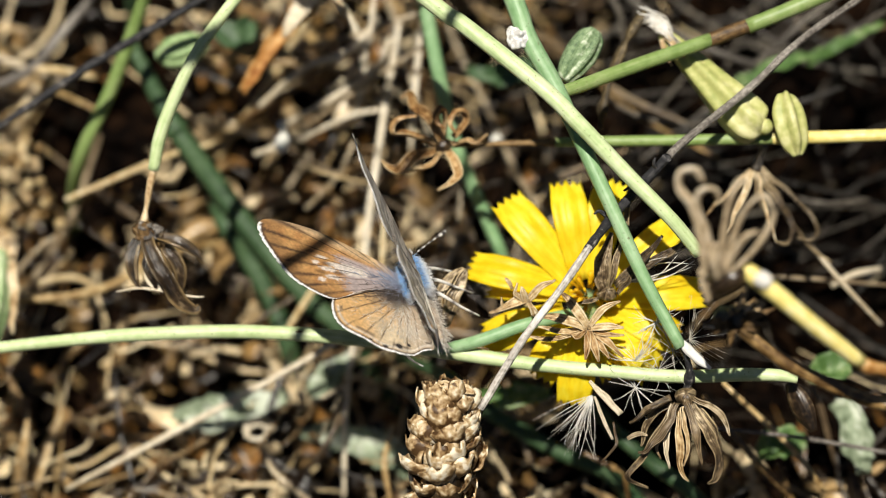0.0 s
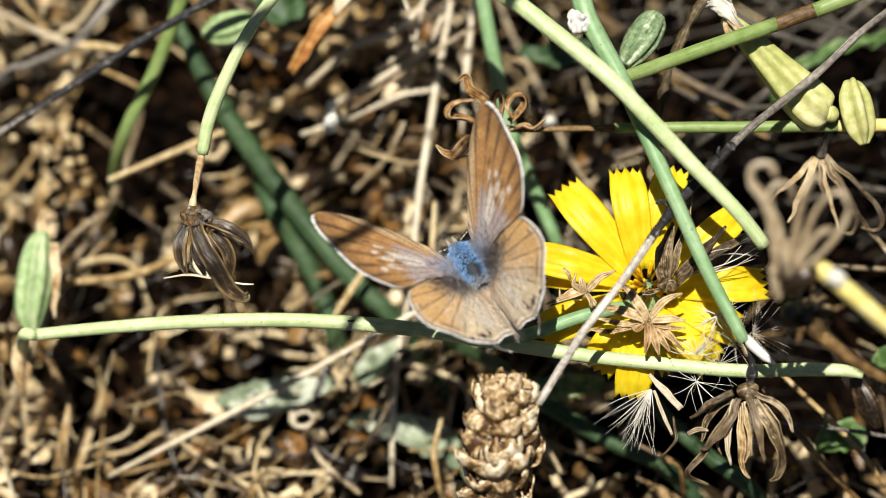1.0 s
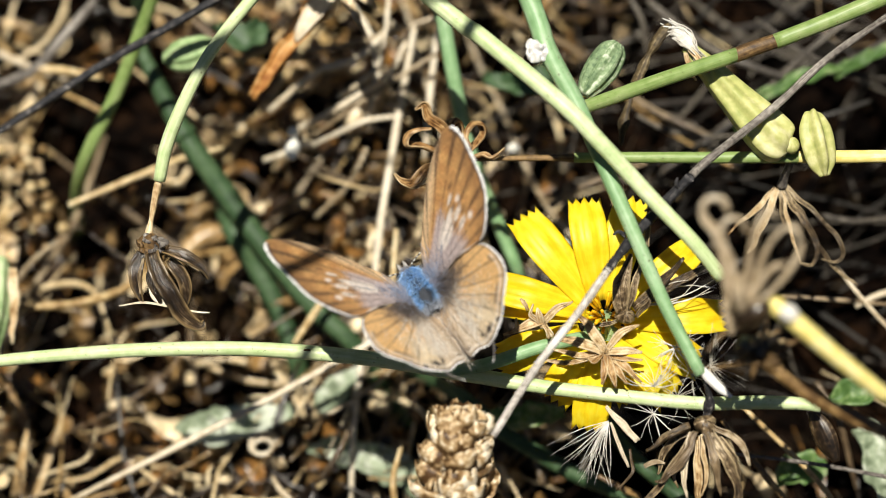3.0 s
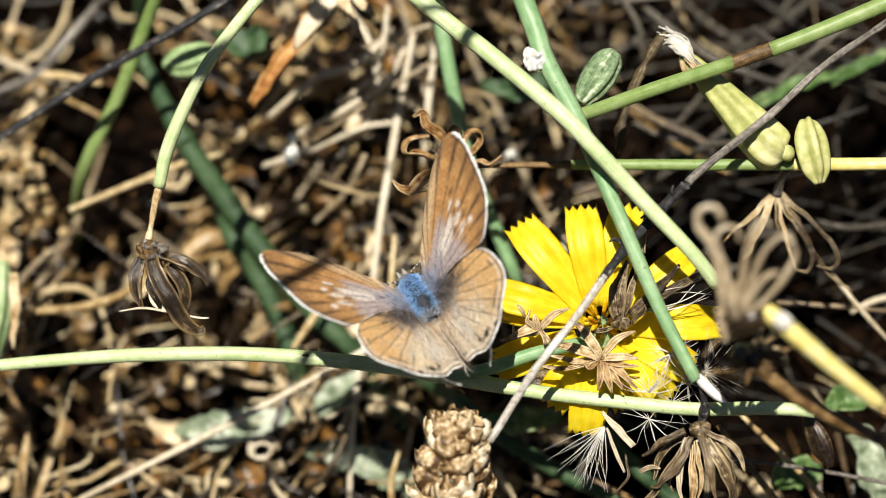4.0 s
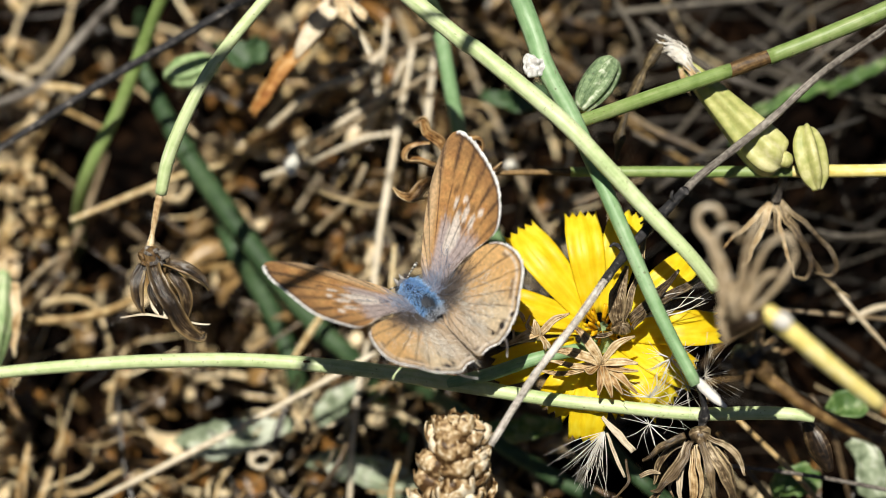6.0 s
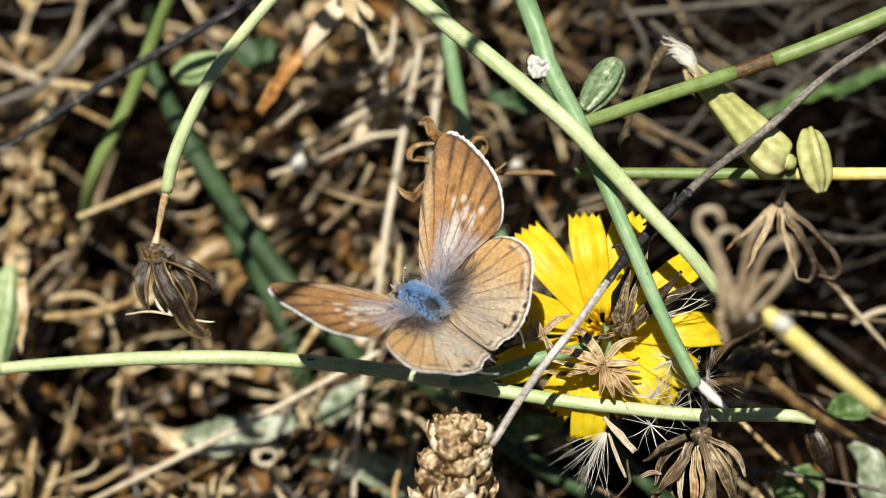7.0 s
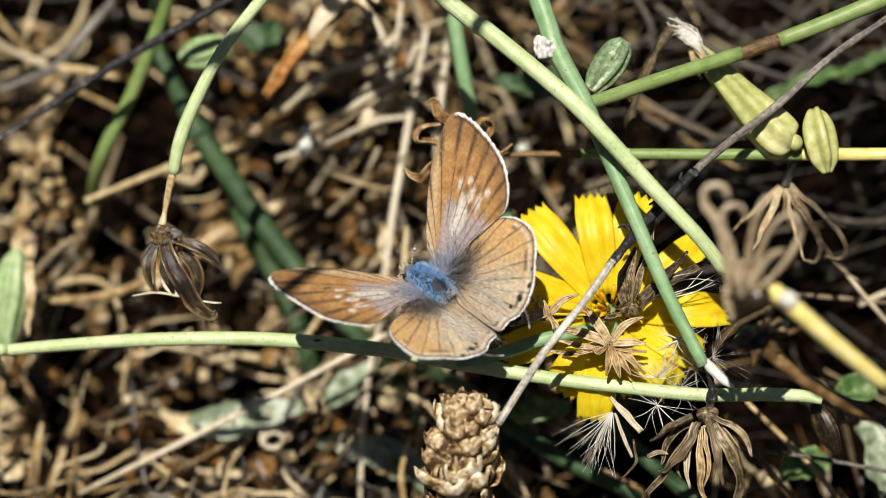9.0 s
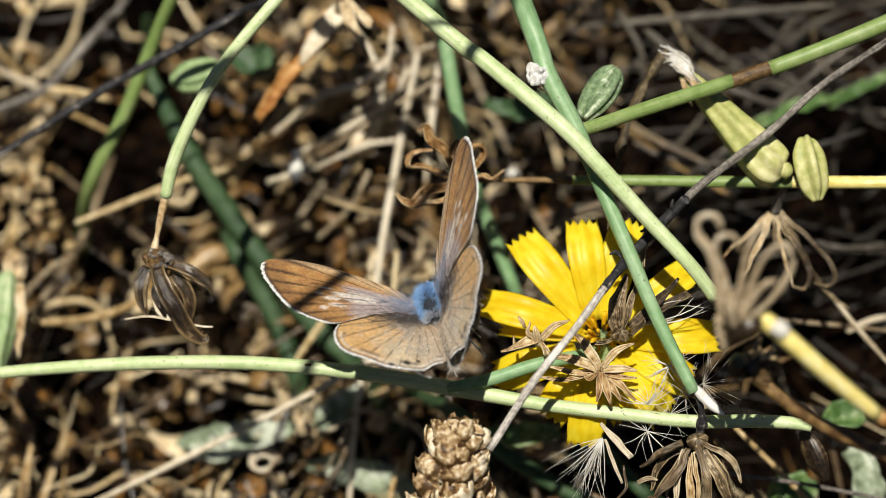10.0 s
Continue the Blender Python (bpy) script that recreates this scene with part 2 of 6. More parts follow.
def tinted(name, rough, sheer=0.0, sheen=0.0, grain=4000.0, bump=0.3):
    """Colour carried by the mesh itself, with fine scales over it."""
    m, t, b, out, node = material(name)
    a = t.nodes.new("ShaderNodeAttribute")
    a.attribute_name = "tint"
    co = t.nodes.new("ShaderNodeTexCoord")
    n = node("ShaderNodeTexNoise", Vector=co.outputs["Object"], Scale=grain, Detail=3.0)
    hsv = node("ShaderNodeHueSaturation", Color=a.outputs["Color"])
    mr = node("ShaderNodeMapRange", Value=n.outputs["Fac"])
    mr.inputs[1].default_value, mr.inputs[2].default_value, mr.inputs[3].default_value, mr.inputs[4].default_value = 0.3, 0.7, 0.78, 1.2
    t.links.new(mr.outputs[0], hsv.inputs["Value"])
    t.links.new(hsv.outputs[0], b.inputs["Base Color"])
    b.inputs["Roughness"].default_value = rough
    b.inputs["Sheen Weight"].default_value = sheen
    bp = node("ShaderNodeBump", Strength=bump, Distance=0.00005, Height=n.outputs["Fac"])
    t.links.new(bp.outputs[0], b.inputs["Normal"])
    if sheer:
        tr = node("ShaderNodeBsdfTranslucent", Color=hsv.outputs[0])
        mx = node("ShaderNodeMixShader", _0=sheer)
        t.links.new(b.outputs[0], mx.inputs[1])
        t.links.new(tr.outputs[0], mx.inputs[2])
        t.links.new(mx.outputs[0], out.inputs[0])
    return m


WING = tinted("wing_scales", 0.55, sheer=0.34, sheen=0.15)
FUR = tinted("fur", 0.6, sheer=0.1)
BODY = tinted("body_scales", 0.7, sheen=0.2)


# ---- shapes ----
class Shape:
    """Vertices, faces and a surface map gathered for one mesh."""

    def __init__(self):
        self.v, self.f, self.uv, self.tint = [], [], [], []

    def add(self, verts, faces, uvs, tints=None):
        o = len(self.v)
        self.v += [tuple(p) for p in verts]
        self.uv += uvs
        self.f += [tuple(i + o for i in face) for face in faces]
        if tints is not None:
            self.tint += tints
        return self

    def grid(self, rows, uvs, closed, caps=False, tints=None):
        """rows: equal rows of points; closed: each row is a ring."""
        n, m = len(rows), len(rows[0])
        faces = []
        for i in range(n - 1):
            for j in range(m if closed else m - 1):
                k = (j + 1) % m
                faces.append((i * m + j, i * m + k, (i + 1) * m + k, (i + 1) * m + j))
        if caps:
            faces.append(tuple(range(m - 1, -1, -1)))
            faces.append(tuple((n - 1) * m + j for j in range(m)))
        return self.add([p for r in rows for p in r], faces, [q for r in uvs for q in r], tints)


def bend(points, steps=6):
    """A smooth curve through the points (any number of columns)."""
    p = np.array(points, float)
    if len(p) == 2:
        return np.array([p[0] + (p[1] - p[0]) * k / steps for k in range(steps + 1)])
    p = np.vstack([2 * p[0] - p[1], p, 2 * p[-1] - p[-2]])
    out = []
    for i in range(1, len(p) - 2):
        for k in range(steps):
            t = k / steps
            a, b, c, d = p[i - 1:i + 3]
            out.append(0.5 * (2 * b + (c - a) * t + (2 * a - 5 * b + 4 * c - d) * t * t + (3 * b - a - 3 * c + d) * t ** 3))
    return np.array(out + [p[-2]])


GIRTH = 0.94                # of the given half widths of stalks, bracts and buds


def tube(points, radius, sides=10, steps=6, ribs=0, rib=0.0, wobble=0.0, seed=0, shape=None, world=False, flat=1.0):
    """A stalk along points of the leaning frame; radius in mm, one or one for each point."""
    s = shape or Shape()
    r = radius if isinstance(radius, (list, tuple)) else [radius] * len(points)
    c = bend([(*p, q) for p, q in zip(points, r)], steps)
    pos = [Vector(p[:3]) * 0.001 if world else at(*p[:3]) for p in c]
    rng = random.Random(seed)
    side, rows, uvs, run = None, [], [], 0.0
    ph = [rng.uniform(0, 6.28) for _ in range(3)]
    for i, p in enumerate(pos):
        d = (pos[min(i + 1, len(pos) - 1)] - pos[max(i - 1, 0)]).normalized()
        if side is None:
            side = d.orthogonal().normalized()
        side = (side - d * side.dot(d)).normalized()
        up = d.cross(side)
        run += (p - pos[i - 1]).length * 1000 if i else 0
        w = 1 + wobble * (math.sin(run * 1.9 + ph[0]) + 0.6 * math.sin(run * 4.3 + ph[1]))
        ring = []
        for j in range(sides):
            a = 2 * math.pi * j / sides
            k = max(c[i][3], 0.004) * (1.0 if world else GIRTH) * w * (1 + rib * math.cos(ribs * a)) * 0.001
            ring.append(p + (side * math.cos(a) + up * math.sin(a) * flat) * k)
        rows.append(ring)
        uvs.append([(j / sides, run) for j in range(sides)])
    return s.grid(rows, uvs, True, caps=True)


def sheet(points, thick, shape=None, tints=None, back=None):
    """A leaf-like solid from rows of points in metres, thick metres thick."""
    s = shape or Shape()
    p = np.array([[tuple(q) for q in r] for r in points])
    n, m = p.shape[:2]
    du, dv = np.gradient(p, axis=0), np.gradient(p, axis=1)
    nor = np.cross(du, dv)
    nor /= np.linalg.norm(nor, axis=2, keepdims=True) + 1e-12
    a, b = p + nor * thick / 2, p - nor * thick / 2
    verts = [tuple(q) for q in a.reshape(-1, 3)] + [tuple(q) for q in b.reshape(-1, 3)]
    faces, o = [], n * m
    for i in range(n - 1):
        for j in range(m - 1):
            q = (i * m + j, i * m + j + 1, (i + 1) * m + j + 1, (i + 1) * m + j)
            faces += [q, tuple(k + o for k in reversed(q))]
    rim = [j for j in range(m)] + [i * m + m - 1 for i in range(1, n)] + [(n - 1) * m + j for j in range(m - 2, -1, -1)] + [i * m for i in range(n - 2, 0, -1)]
    for k, i in enumerate(rim):
        j = rim[(k + 1) % len(rim)]
        faces.append((j, i, i + o, j + o))
    uv = [(j / (m - 1), i * 0.6) for i in range(n) for j in range(m)]
    t = None if tints is None else [c for r in tints for c in r] + [c for r in (back or tints) for c in r]
    return s.add(verts, faces, uv + uv, t)


def strip(points, width, face=(0, 0, 1), cup=0.25, thick=0.09, steps=6, across=5, shape=None, twist=0.0, teeth=0.0, groove=0.0, crumple=0.0):
    """A bract, leaf or petal along points of the leaning frame; width in mm, one or one for each point; face: the way that it faces."""
    w = width if isinstance(width, (list, tuple)) else [width] * len(points)
    c = bend([(*p, q) for p, q in zip(points, w)], steps)
    pos = [at(*p[:3]) for p in c]
    want = at(*face) - at(0, 0, 0)
    rows = []
    last = None
    for i, p in enumerate(pos):
        d = (pos[min(i + 1, len(pos) - 1)] - pos[max(i - 1, 0)]).normalized()
        if last is None:
            last = want.normalized()
        nor = last - d * last.dot(d)
        if nor.length < 1e-3:
            nor = d.orthogonal()
        nor.normalize()
        last = nor
        nor = Matrix.Rotation(twist * i / len(pos), 3, d) @ nor
        side = d.cross(nor)
        row = []
        for j in range(across):
            k = 2 * j / (across - 1) - 1
            half = max(c[i][3], 0.02) * 0.5 * GIRTH
            q = p + side * (k * half * 0.001) + nor * (cup * half * k * k * 0.001)
            if groove:
                q = q + nor * (groove * 0.001 * math.cos(k * 7.0))
            if crumple:
                e = q * 900
                q = q + Vector((noise.noise(e), noise.noise(e + Vector((5, 0, 0))), noise.noise(e + Vector((0, 9, 0))))) * (crumple * 0.001)
            if teeth and i > len(pos) - 3:
                q = q + d * (teeth * 0.001 * (0.5 + 0.5 * math.cos(k * math.pi * 4)) * (1 if i == len(pos) - 1 else 0.3))
            row.append(q)
        rows.append(row)
    return sheet(rows, thick * 0.001, shape)


def lump(centre, size, seed, rough=0.2, rings=8, sides=12, shape=None, turn=None, freq=900.0):
    """A round, uneven body at a place of the world, m; size: half axes in mm."""
    s = shape or Shape()
    rows, uvs = [], []
    m = turn or Matrix.Identity(3)
    for i in range(rings + 1):
        a = math.pi * (0.02 + 0.96 * i / rings)
        row = []
        for j in range(sides):
            b = 2 * math.pi * j / sides
            q = Vector((math.sin(a) * math.cos(b) * size[0], math.sin(a) * math.sin(b) * size[1], math.cos(a) * size[2])) * 0.001
            q *= 1 + rough * noise.noise(q * freq + Vector((seed * 7.3, seed * 3.1, 0)))
            row.append(m @ q + Vector(centre))
        rows.append(row)
        uvs.append([(j / sides, i * 0.3) for j in range(sides)])
    return s.grid(rows, uvs, True, caps=True)


def mesh(name, s, mat, shift=(0, 0, 0), smooth=True):
    me = bpy.data.meshes.new(name)
    o = Vector(shift)
    me.from_pydata([Vector(p) - o for p in s.v], [], s.f)
    lay = me.uv_layers.new(name="UVMap")
    idx = np.empty(len(me.loops), dtype=np.int32)
    me.loops.foreach_get("vertex_index", idx)
    lay.data.foreach_set("uv", np.array(s.uv, dtype=np.float32)[idx].ravel())
    if s.tint:
        c = me.color_attributes.new("tint", "FLOAT_COLOR", "POINT")
        c.data.foreach_set("color", np.array([(*q, 1.0) for q in s.tint], dtype=np.float32).ravel())
    if smooth:
        me.polygons.foreach_set("use_smooth", [True] * len(me.polygons))
    me.materials.append(mat)
    me.update()
    return me


HOME = {}


def thing(name, base, label, category, group=""):
    """An Empty at base (m) that carries parts."""
    e = new(name)
    e.empty_display_size = 0.002
    e.location = base
    HOME[e] = Vector(base)
    return tagged(e, label, category, group)


def part(name, s, mat, parent, label=""):
    ob = new(name, mesh(name, s, mat, HOME[parent]))
    ob.parent = parent
    HOME[ob] = HOME[parent]
    return tagged(ob, label)


def solo(name, s, mat, label, category, group="", kind=""):
    """A thing of one mesh, its origin at its lowest point."""
    low = min(s.v, key=lambda p: p[2])
    ob = new(name, mesh(name, s, mat, low))
    HOME[ob] = Vector(low)
    ob.location = low
    return tagged(ob, label, category, group, kind)


def low(*shapes):
    return min((p for s in shapes for p in s.v), key=lambda p: p[2])


# ---- ground ----
def build_ground():
    half = [i * 0.0016 for i in range(56)]
    d = 0.0026
    while half[-1] < 40:
        half.append(half[-1] + d)
        d *= 1.35
    line = [-q for q in reversed(half[1:])] + half
    rows = []
    for y in line:
        row = []
        for x in line:
            r = math.hypot(x, y)
            k = max(0.0, 1 - r / 0.3)
            p = Vector((x, y, 0)) * 60
            z = (noise.fractal(p, 0.9, 2.2, 5) * 0.0042 + noise.noise(p * 5) * 0.0012) * k
            row.append((x, y, z - 0.003 + rise(y)))
        rows.append(row)
    s = Shape().grid(rows, [[(p[0], p[1]) for p in r] for r in rows], False)
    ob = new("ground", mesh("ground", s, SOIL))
    tagged(ob, "dark brown crumbly dry soil, near-black for the shade under plant litter", "ground", kind="structure")


def rise(y):
    """The soil's gentle rise away from the viewer, m."""
    return 0.24 * max(0.0, min(y - 0.004, 0.06))


def heap(x, y):
    """Height of the litter, m, over the plan."""
    return rise(y) - 0.0005 + 0.0035 * noise.noise(Vector((x, y, 0.3)) * 70) + 0.0015 * noise.noise(Vector((x, y, 3.3)) * 190)


def sparse(x, y):
    """How bare the litter is over the plan: 0 thick, 1 bare."""
    k = 0.25 + 0.75 * noise.noise(Vector((x, y, 8.1)) * 75)
    k -= 0.35 * math.exp(-((x + 0.004) ** 2 + (y - 0.026) ** 2) / 0.00022) + 0.6 * math.exp(-((x + 0.024) ** 2 + (y + 0.002) ** 2) / 0.0003)
    # thinned at right and upper left, where near-black soil stands for shade
    k += 1.1 * max(0.0, min(1.0, (x - 0.004) / 0.02)) * max(0.0, min(1.0, (y + 0.002) / 0.02))
    k += 1.2 * math.exp(-((x + 0.0265) ** 2 + (y - 0.0285) ** 2) / 0.00003)
    k -= 0.4 * math.exp(-((x - 0.001) ** 2 + (y + 0.008) ** 2) / 0.0002)
    return k


def build_litter():
    rng = random.Random(11)
    fine, leaf, crumb, chaff = Shape(), Shape(), Shape(), Shape()
    X, Y0, Y1 = 0.062, -0.042, 0.075
    for i in range(1900):
        x, y = rng.uniform(-X, X), rng.uniform(Y0, Y1)
        if rng.random() < sparse(x, y):
            continue
        a, ln = rng.uniform(0, math.pi), rng.uniform(2.5, 12) * (2.0 if rng.random() < 0.15 else 1)
        z = max(heap(x, y), rise(y) - 0.003) * 1000 + rng.uniform(-0.5, 8.0)
        tilt, c = rng.gauss(0, 0.25), rng.gauss(0, 0.3)
        dx, dy = math.cos(a), math.sin(a)
        kink = rng.gauss(0, 0.1) * ln
        pts = []
        for k in (-0.5, -0.2, 0.12, 0.5):
            off = c * ln * (4 * k * k - 1) + (kink if k == 0.12 else 0)
            pts.append((x * 1000 + dx * ln * k - dy * off, y * 1000 + dy * ln * k + dx * off, z + tilt * ln * k + rng.gauss(0, 0.35)))
        r = rng.choice((0.07, 0.10, 0.13, 0.17, 0.25))
        tube(pts, [r * 0.8, r, r * 1.1, r * rng.uniform(0.2, 0.8)], sides=5, steps=3, shape=fine, world=True, flat=rng.uniform(0.25, 1.0))
    for i in range(2300):
        x, y = rng.uniform(-X, X), rng.uniform(Y0, Y1)
        if rng.random() < sparse(x, y):
            continue
        ln, wd, a = rng.uniform(1.6, 6.5), rng.uniform(0.5, 2.2), rng.uniform(0, 6.28)
        z = max(heap(x, y), rise(y) - 0.003) + rng.uniform(0.0, 0.0065)
        m = Euler((rng.gauss(0, 0.8), rng.gauss(0, 0.8), a)).to_matrix()
        curl, cup, sway = rng.gauss(0, 1.3), rng.gauss(0, 1.2), rng.gauss(0, 0.5)
        rows = []
        for u in range(6):
            k = u / 5
            w = wd * math.sin(math.pi * (0.06 + 0.88 * k)) * 0.5 * rng.uniform(0.7, 1.25)
            rows.append([m @ (Vector((ln * (k - 0.5) + rng.gauss(0, 0.06), w * q + sway * ln * (k - 0.5) ** 2, curl * ln * (k - 0.5) ** 2 + cup * w * q * q + rng.gauss(0, 0.13))) * 0.001) + Vector((x, y, z)) for q in (-1, -0.4, 0.3, 1)])
        sheet(rows, 0.00006, leaf)
    for i in range(3000):
        x, y = rng.uniform(-X, X), rng.uniform(Y0, Y1)
        if rng.random() < sparse(x, y) + 0.1 + 6 * max(0.0, x):
            continue
        ln, wd = rng.uniform(0.6, 2.1), rng.uniform(0.3, 0.9)
        m = Euler((rng.gauss(0, 0.8), rng.gauss(0, 0.8), rng.uniform(0, 6.28))).to_matrix()
        z = max(heap(x, y), rise(y) - 0.003) + rng.uniform(0.0, 0.005)
        rows = [[m @ (Vector((ln * (k - 0.5), wd * q * (0.6 if k != 0.5 else 1), 0.3 * ln * (k - 0.5) ** 2 + 0.4 * wd * q * q)) * 0.001) + Vector((x, y, z)) for q in (-1, 0, 1)] for k in (0, 0.5, 1)]
        sheet(rows, 0.00008, chaff)
    for i in range(3600):
        x, y = rng.uniform(-X, X), rng.uniform(Y0, Y1)
        r = rng.choice((0.25, 0.35, 0.5, 0.7, 1.0))
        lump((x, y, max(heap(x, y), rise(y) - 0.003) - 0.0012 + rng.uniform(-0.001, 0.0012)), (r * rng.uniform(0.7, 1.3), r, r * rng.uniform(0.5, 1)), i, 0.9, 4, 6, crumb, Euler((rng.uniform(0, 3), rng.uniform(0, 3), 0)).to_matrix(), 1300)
    for nm, s, mat, label in (("straw_litter", fine, LITTER, "fine tangled bleached straw and stalk bits on soil"), ("leaf_litter", leaf, LITTERLEAF, "curled brown and orange dead leaf bits on soil"), ("chaff", chaff, CHAFF, "golden broken chaff and seed husks on litter"), ("soil_crumbs", crumb, CRUMB, "small brown soil crumbs and seeds, darkened for the shade under litter")):
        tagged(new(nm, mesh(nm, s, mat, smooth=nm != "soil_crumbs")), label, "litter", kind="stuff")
    rng = random.Random(8)
    # weathered stalks at the right, coloured near-black for the shade there
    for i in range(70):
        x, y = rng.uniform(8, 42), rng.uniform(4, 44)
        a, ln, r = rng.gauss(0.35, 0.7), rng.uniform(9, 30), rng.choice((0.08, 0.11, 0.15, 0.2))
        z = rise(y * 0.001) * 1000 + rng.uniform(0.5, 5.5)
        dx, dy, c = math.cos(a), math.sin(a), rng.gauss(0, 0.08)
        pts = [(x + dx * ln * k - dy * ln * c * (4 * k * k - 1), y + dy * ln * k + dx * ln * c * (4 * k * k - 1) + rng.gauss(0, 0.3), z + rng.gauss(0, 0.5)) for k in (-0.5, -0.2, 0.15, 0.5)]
        solo("dry_stalk", tube(pts, [r * 0.7, r, r, r * 0.5], sides=7, steps=5, world=True, wobble=0.12, seed=i), SHADESTRAW, "thin grey weathered stalk with shade in its colour", "straw", "grey stalks on the ground")
    # stalks of the litter that stand out singly
    rng = random.Random(5)
    for i in range(130):
        x, y = rng.uniform(-0.05, 0.05), rng.uniform(-0.03, 0.06)
        if rng.random() < sparse(x, y) + 0.1:
            continue
        a, ln = rng.gauss(0.9, 0.8), rng.uniform(14, 42)
        z = max(heap(x, y), rise(y)) * 1000 + rng.uniform(2.0, 8.5)
        c, tilt = rng.gauss(0, 0.10), rng.gauss(0, 0.10)
        dx, dy = math.cos(a), math.sin(a)
        pts = [(x * 1000 + dx * ln * k - dy * ln * c * (4 * k * k - 1), y * 1000 + dy * ln * k + dx * ln * c * (4 * k * k - 1), z + tilt * ln * k + rng.gauss(0, 0.5)) for k in (-0.5, -0.25, 0.05, 0.28, 0.5)]
        pts = [(a_ + rng.gauss(0, 0.45), b_ + rng.gauss(0, 0.45), c_) for a_, b_, c_ in pts]
        r = rng.choice((0.11, 0.15, 0.2, 0.28))
        s = tube(pts, [r, r * 1.1, r * 0.9, r, r * 0.6], sides=7, steps=5, world=True, wobble=0.16, seed=i, flat=rng.uniform(0.5, 1.0))
        solo("dry_stalk", s, STRAW if rng.random() < 0.6 else GREYSTRAW, "dry bent pale straw stalk lying on plant litter", "straw", "straw stalks on the ground")


# ---- stems ----
def stem(name, pts, rad, mat, label, category="stem", **kw):
    return solo(name, tube(pts, rad, **kw), mat, label, category)


def build_stems():
    # the long pale stem that crosses the picture slope, and the green one that it crosses
    a = tube([soil(-46, 78), (-24, 45, 1)] + [(0.32, 23.65, 3.0), (4.47, 20.26, 4.0), (9.70, 15.74, 5.0), (12.17, 13.18, 5.0), (15.59, 9.50, 4.4), (18.44, 6.50, 4.0), (20.25, 4.29, 3.0)], [0.7, 0.7, 0.64, 0.63, 0.62, 0.6, 0.56, 0.52, 0.5], sides=14)
    k = lump(at(*[(13.57, 12.08, 4.9)][0]), (0.35, 0.3, 0.3), 2, 0.4)
    t = thing("green_stem", low(a, k), "smooth pale green stem in full sun crossing another stem", "stem")
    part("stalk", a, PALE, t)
    part("scar", k, PALE, t)
    b = tube([soil(-8, 82), (-1, 45, 0.5)] + [(7.26, 23.80, 2.0), (8.66, 19.77, 2.6), (10.61, 16.07, 2.6), (12.24, 12.36, 2.8), (14.08, 8.10, 3.0), (16.38, 2.75, 3.0), (18.85, -2.12, 3.0)], [0.85, 0.8, 0.76, 0.72, 0.64, 0.58, 0.55, 0.5, 0.45], sides=14)
    tip = tube([(18.73, -1.62, 3.0), (19.60, -2.57, 3.0), (20.25, -3.17, 3.0), (20.85, -3.62, 3.0)], [0.3, 0.34, 0.28, 0.16], wobble=0.15)
    tie = tube([(18.96, -1.81, 3.0), (19.29, -2.93, 2.2), (19.47, -3.75, 1.4), (19.42, -4.43, 0.6), (19.21, -5.12, 0.2)], [0.3, 0.24, 0.3, 0.34, 0.25], wobble=0.2, seed=4)
    t = thing("branching_plant", low(b, tip, tie), "bluish green stem with papery white tip and side branch", "stem")
    part("stalk", b, GREEN, t)
    part("papery_tip", tip, WHITE, t, "white papery stem tip")
    part("dark_node", tie, DARKTWIG, t, "blackened node")
    c1 = tube([(10.91, 15.75, 2.2), (12.52, 16.40, 1.2), (16.03, 17.85, -0.5), (21.60, 19.88, -2.0)], [0.5, 0.52, 0.55, 0.55], sides=12)
    c2 = tube([(21.45, 19.80, -2.0), (22.94, 20.36, -2.0), (24.40, 20.84, -2.0)], [0.57, 0.56, 0.58], sides=12, wobble=0.03)
    c3 = tube([(24.25, 20.76, -2.0), (27.84, 22.15, -2.0), (32.47, 24.10, -2.0), (37.91, 27.00, -4.0)] + [soil(60, 50)], [0.58, 0.6, 0.64, 0.66, 0.7], sides=12)
    part("branch", c1, LIME, t)
    part("brown_joint", c2, NODE, t, "brown corky joint")
    part("branch", c3, LIME, t)
    # level stem behind, brown and dry at one end
    d0 = tube([(2.54, 13.20, -4.5), (4.09, 13.00, -4.2), (7.31, 13.02, -4.0), (10.59, 13.02, -4.0)], [0.3, 0.2, 0.22, 0.34], wobble=0.08)
    d1 = tube([(10.43, 13.02, -4.0), (14.10, 13.02, -4.0), (20.07, 12.98, -4.0), (26.00, 12.98, -4.0)], [0.38, 0.42, 0.44, 0.46], sides=12)
    d2 = tube([(25.93, 12.98, -4.0), (27.98, 12.99, -4.0), (29.95, 12.99, -4.0), (33.88, 13.03, -4.0), (38.87, 13.38, -6.0)] + [soil(66, 6)], [0.46, 0.5, 0.5, 0.48, 0.48, 0.5], sides=12)
    t = thing("level_stem", low(d0, d1, d2), "thin green stem, yellow at the joint and brown at its end", "stem")
    part("dry_end", d0, NODE, t, "dry brown end")
    part("stalk", d1, LIME, t)
    part("stalk", d2, YELLOWSTEM, t, "yellowing green stalk")
    # twig across the flower
    e = tube([soil(62, 48)] + [(36.22, 25.78, -3.0), (32.49, 22.82, -2.0), (27.82, 19.54, -1.6), (24.29, 16.31, -1.3), (19.64, 12.48, 0.6), (17.93, 10.77, 2.2)], [0.25, 0.25, 0.26, 0.28, 0.3, 0.31, 0.33], sides=12, wobble=0.07, seed=3)
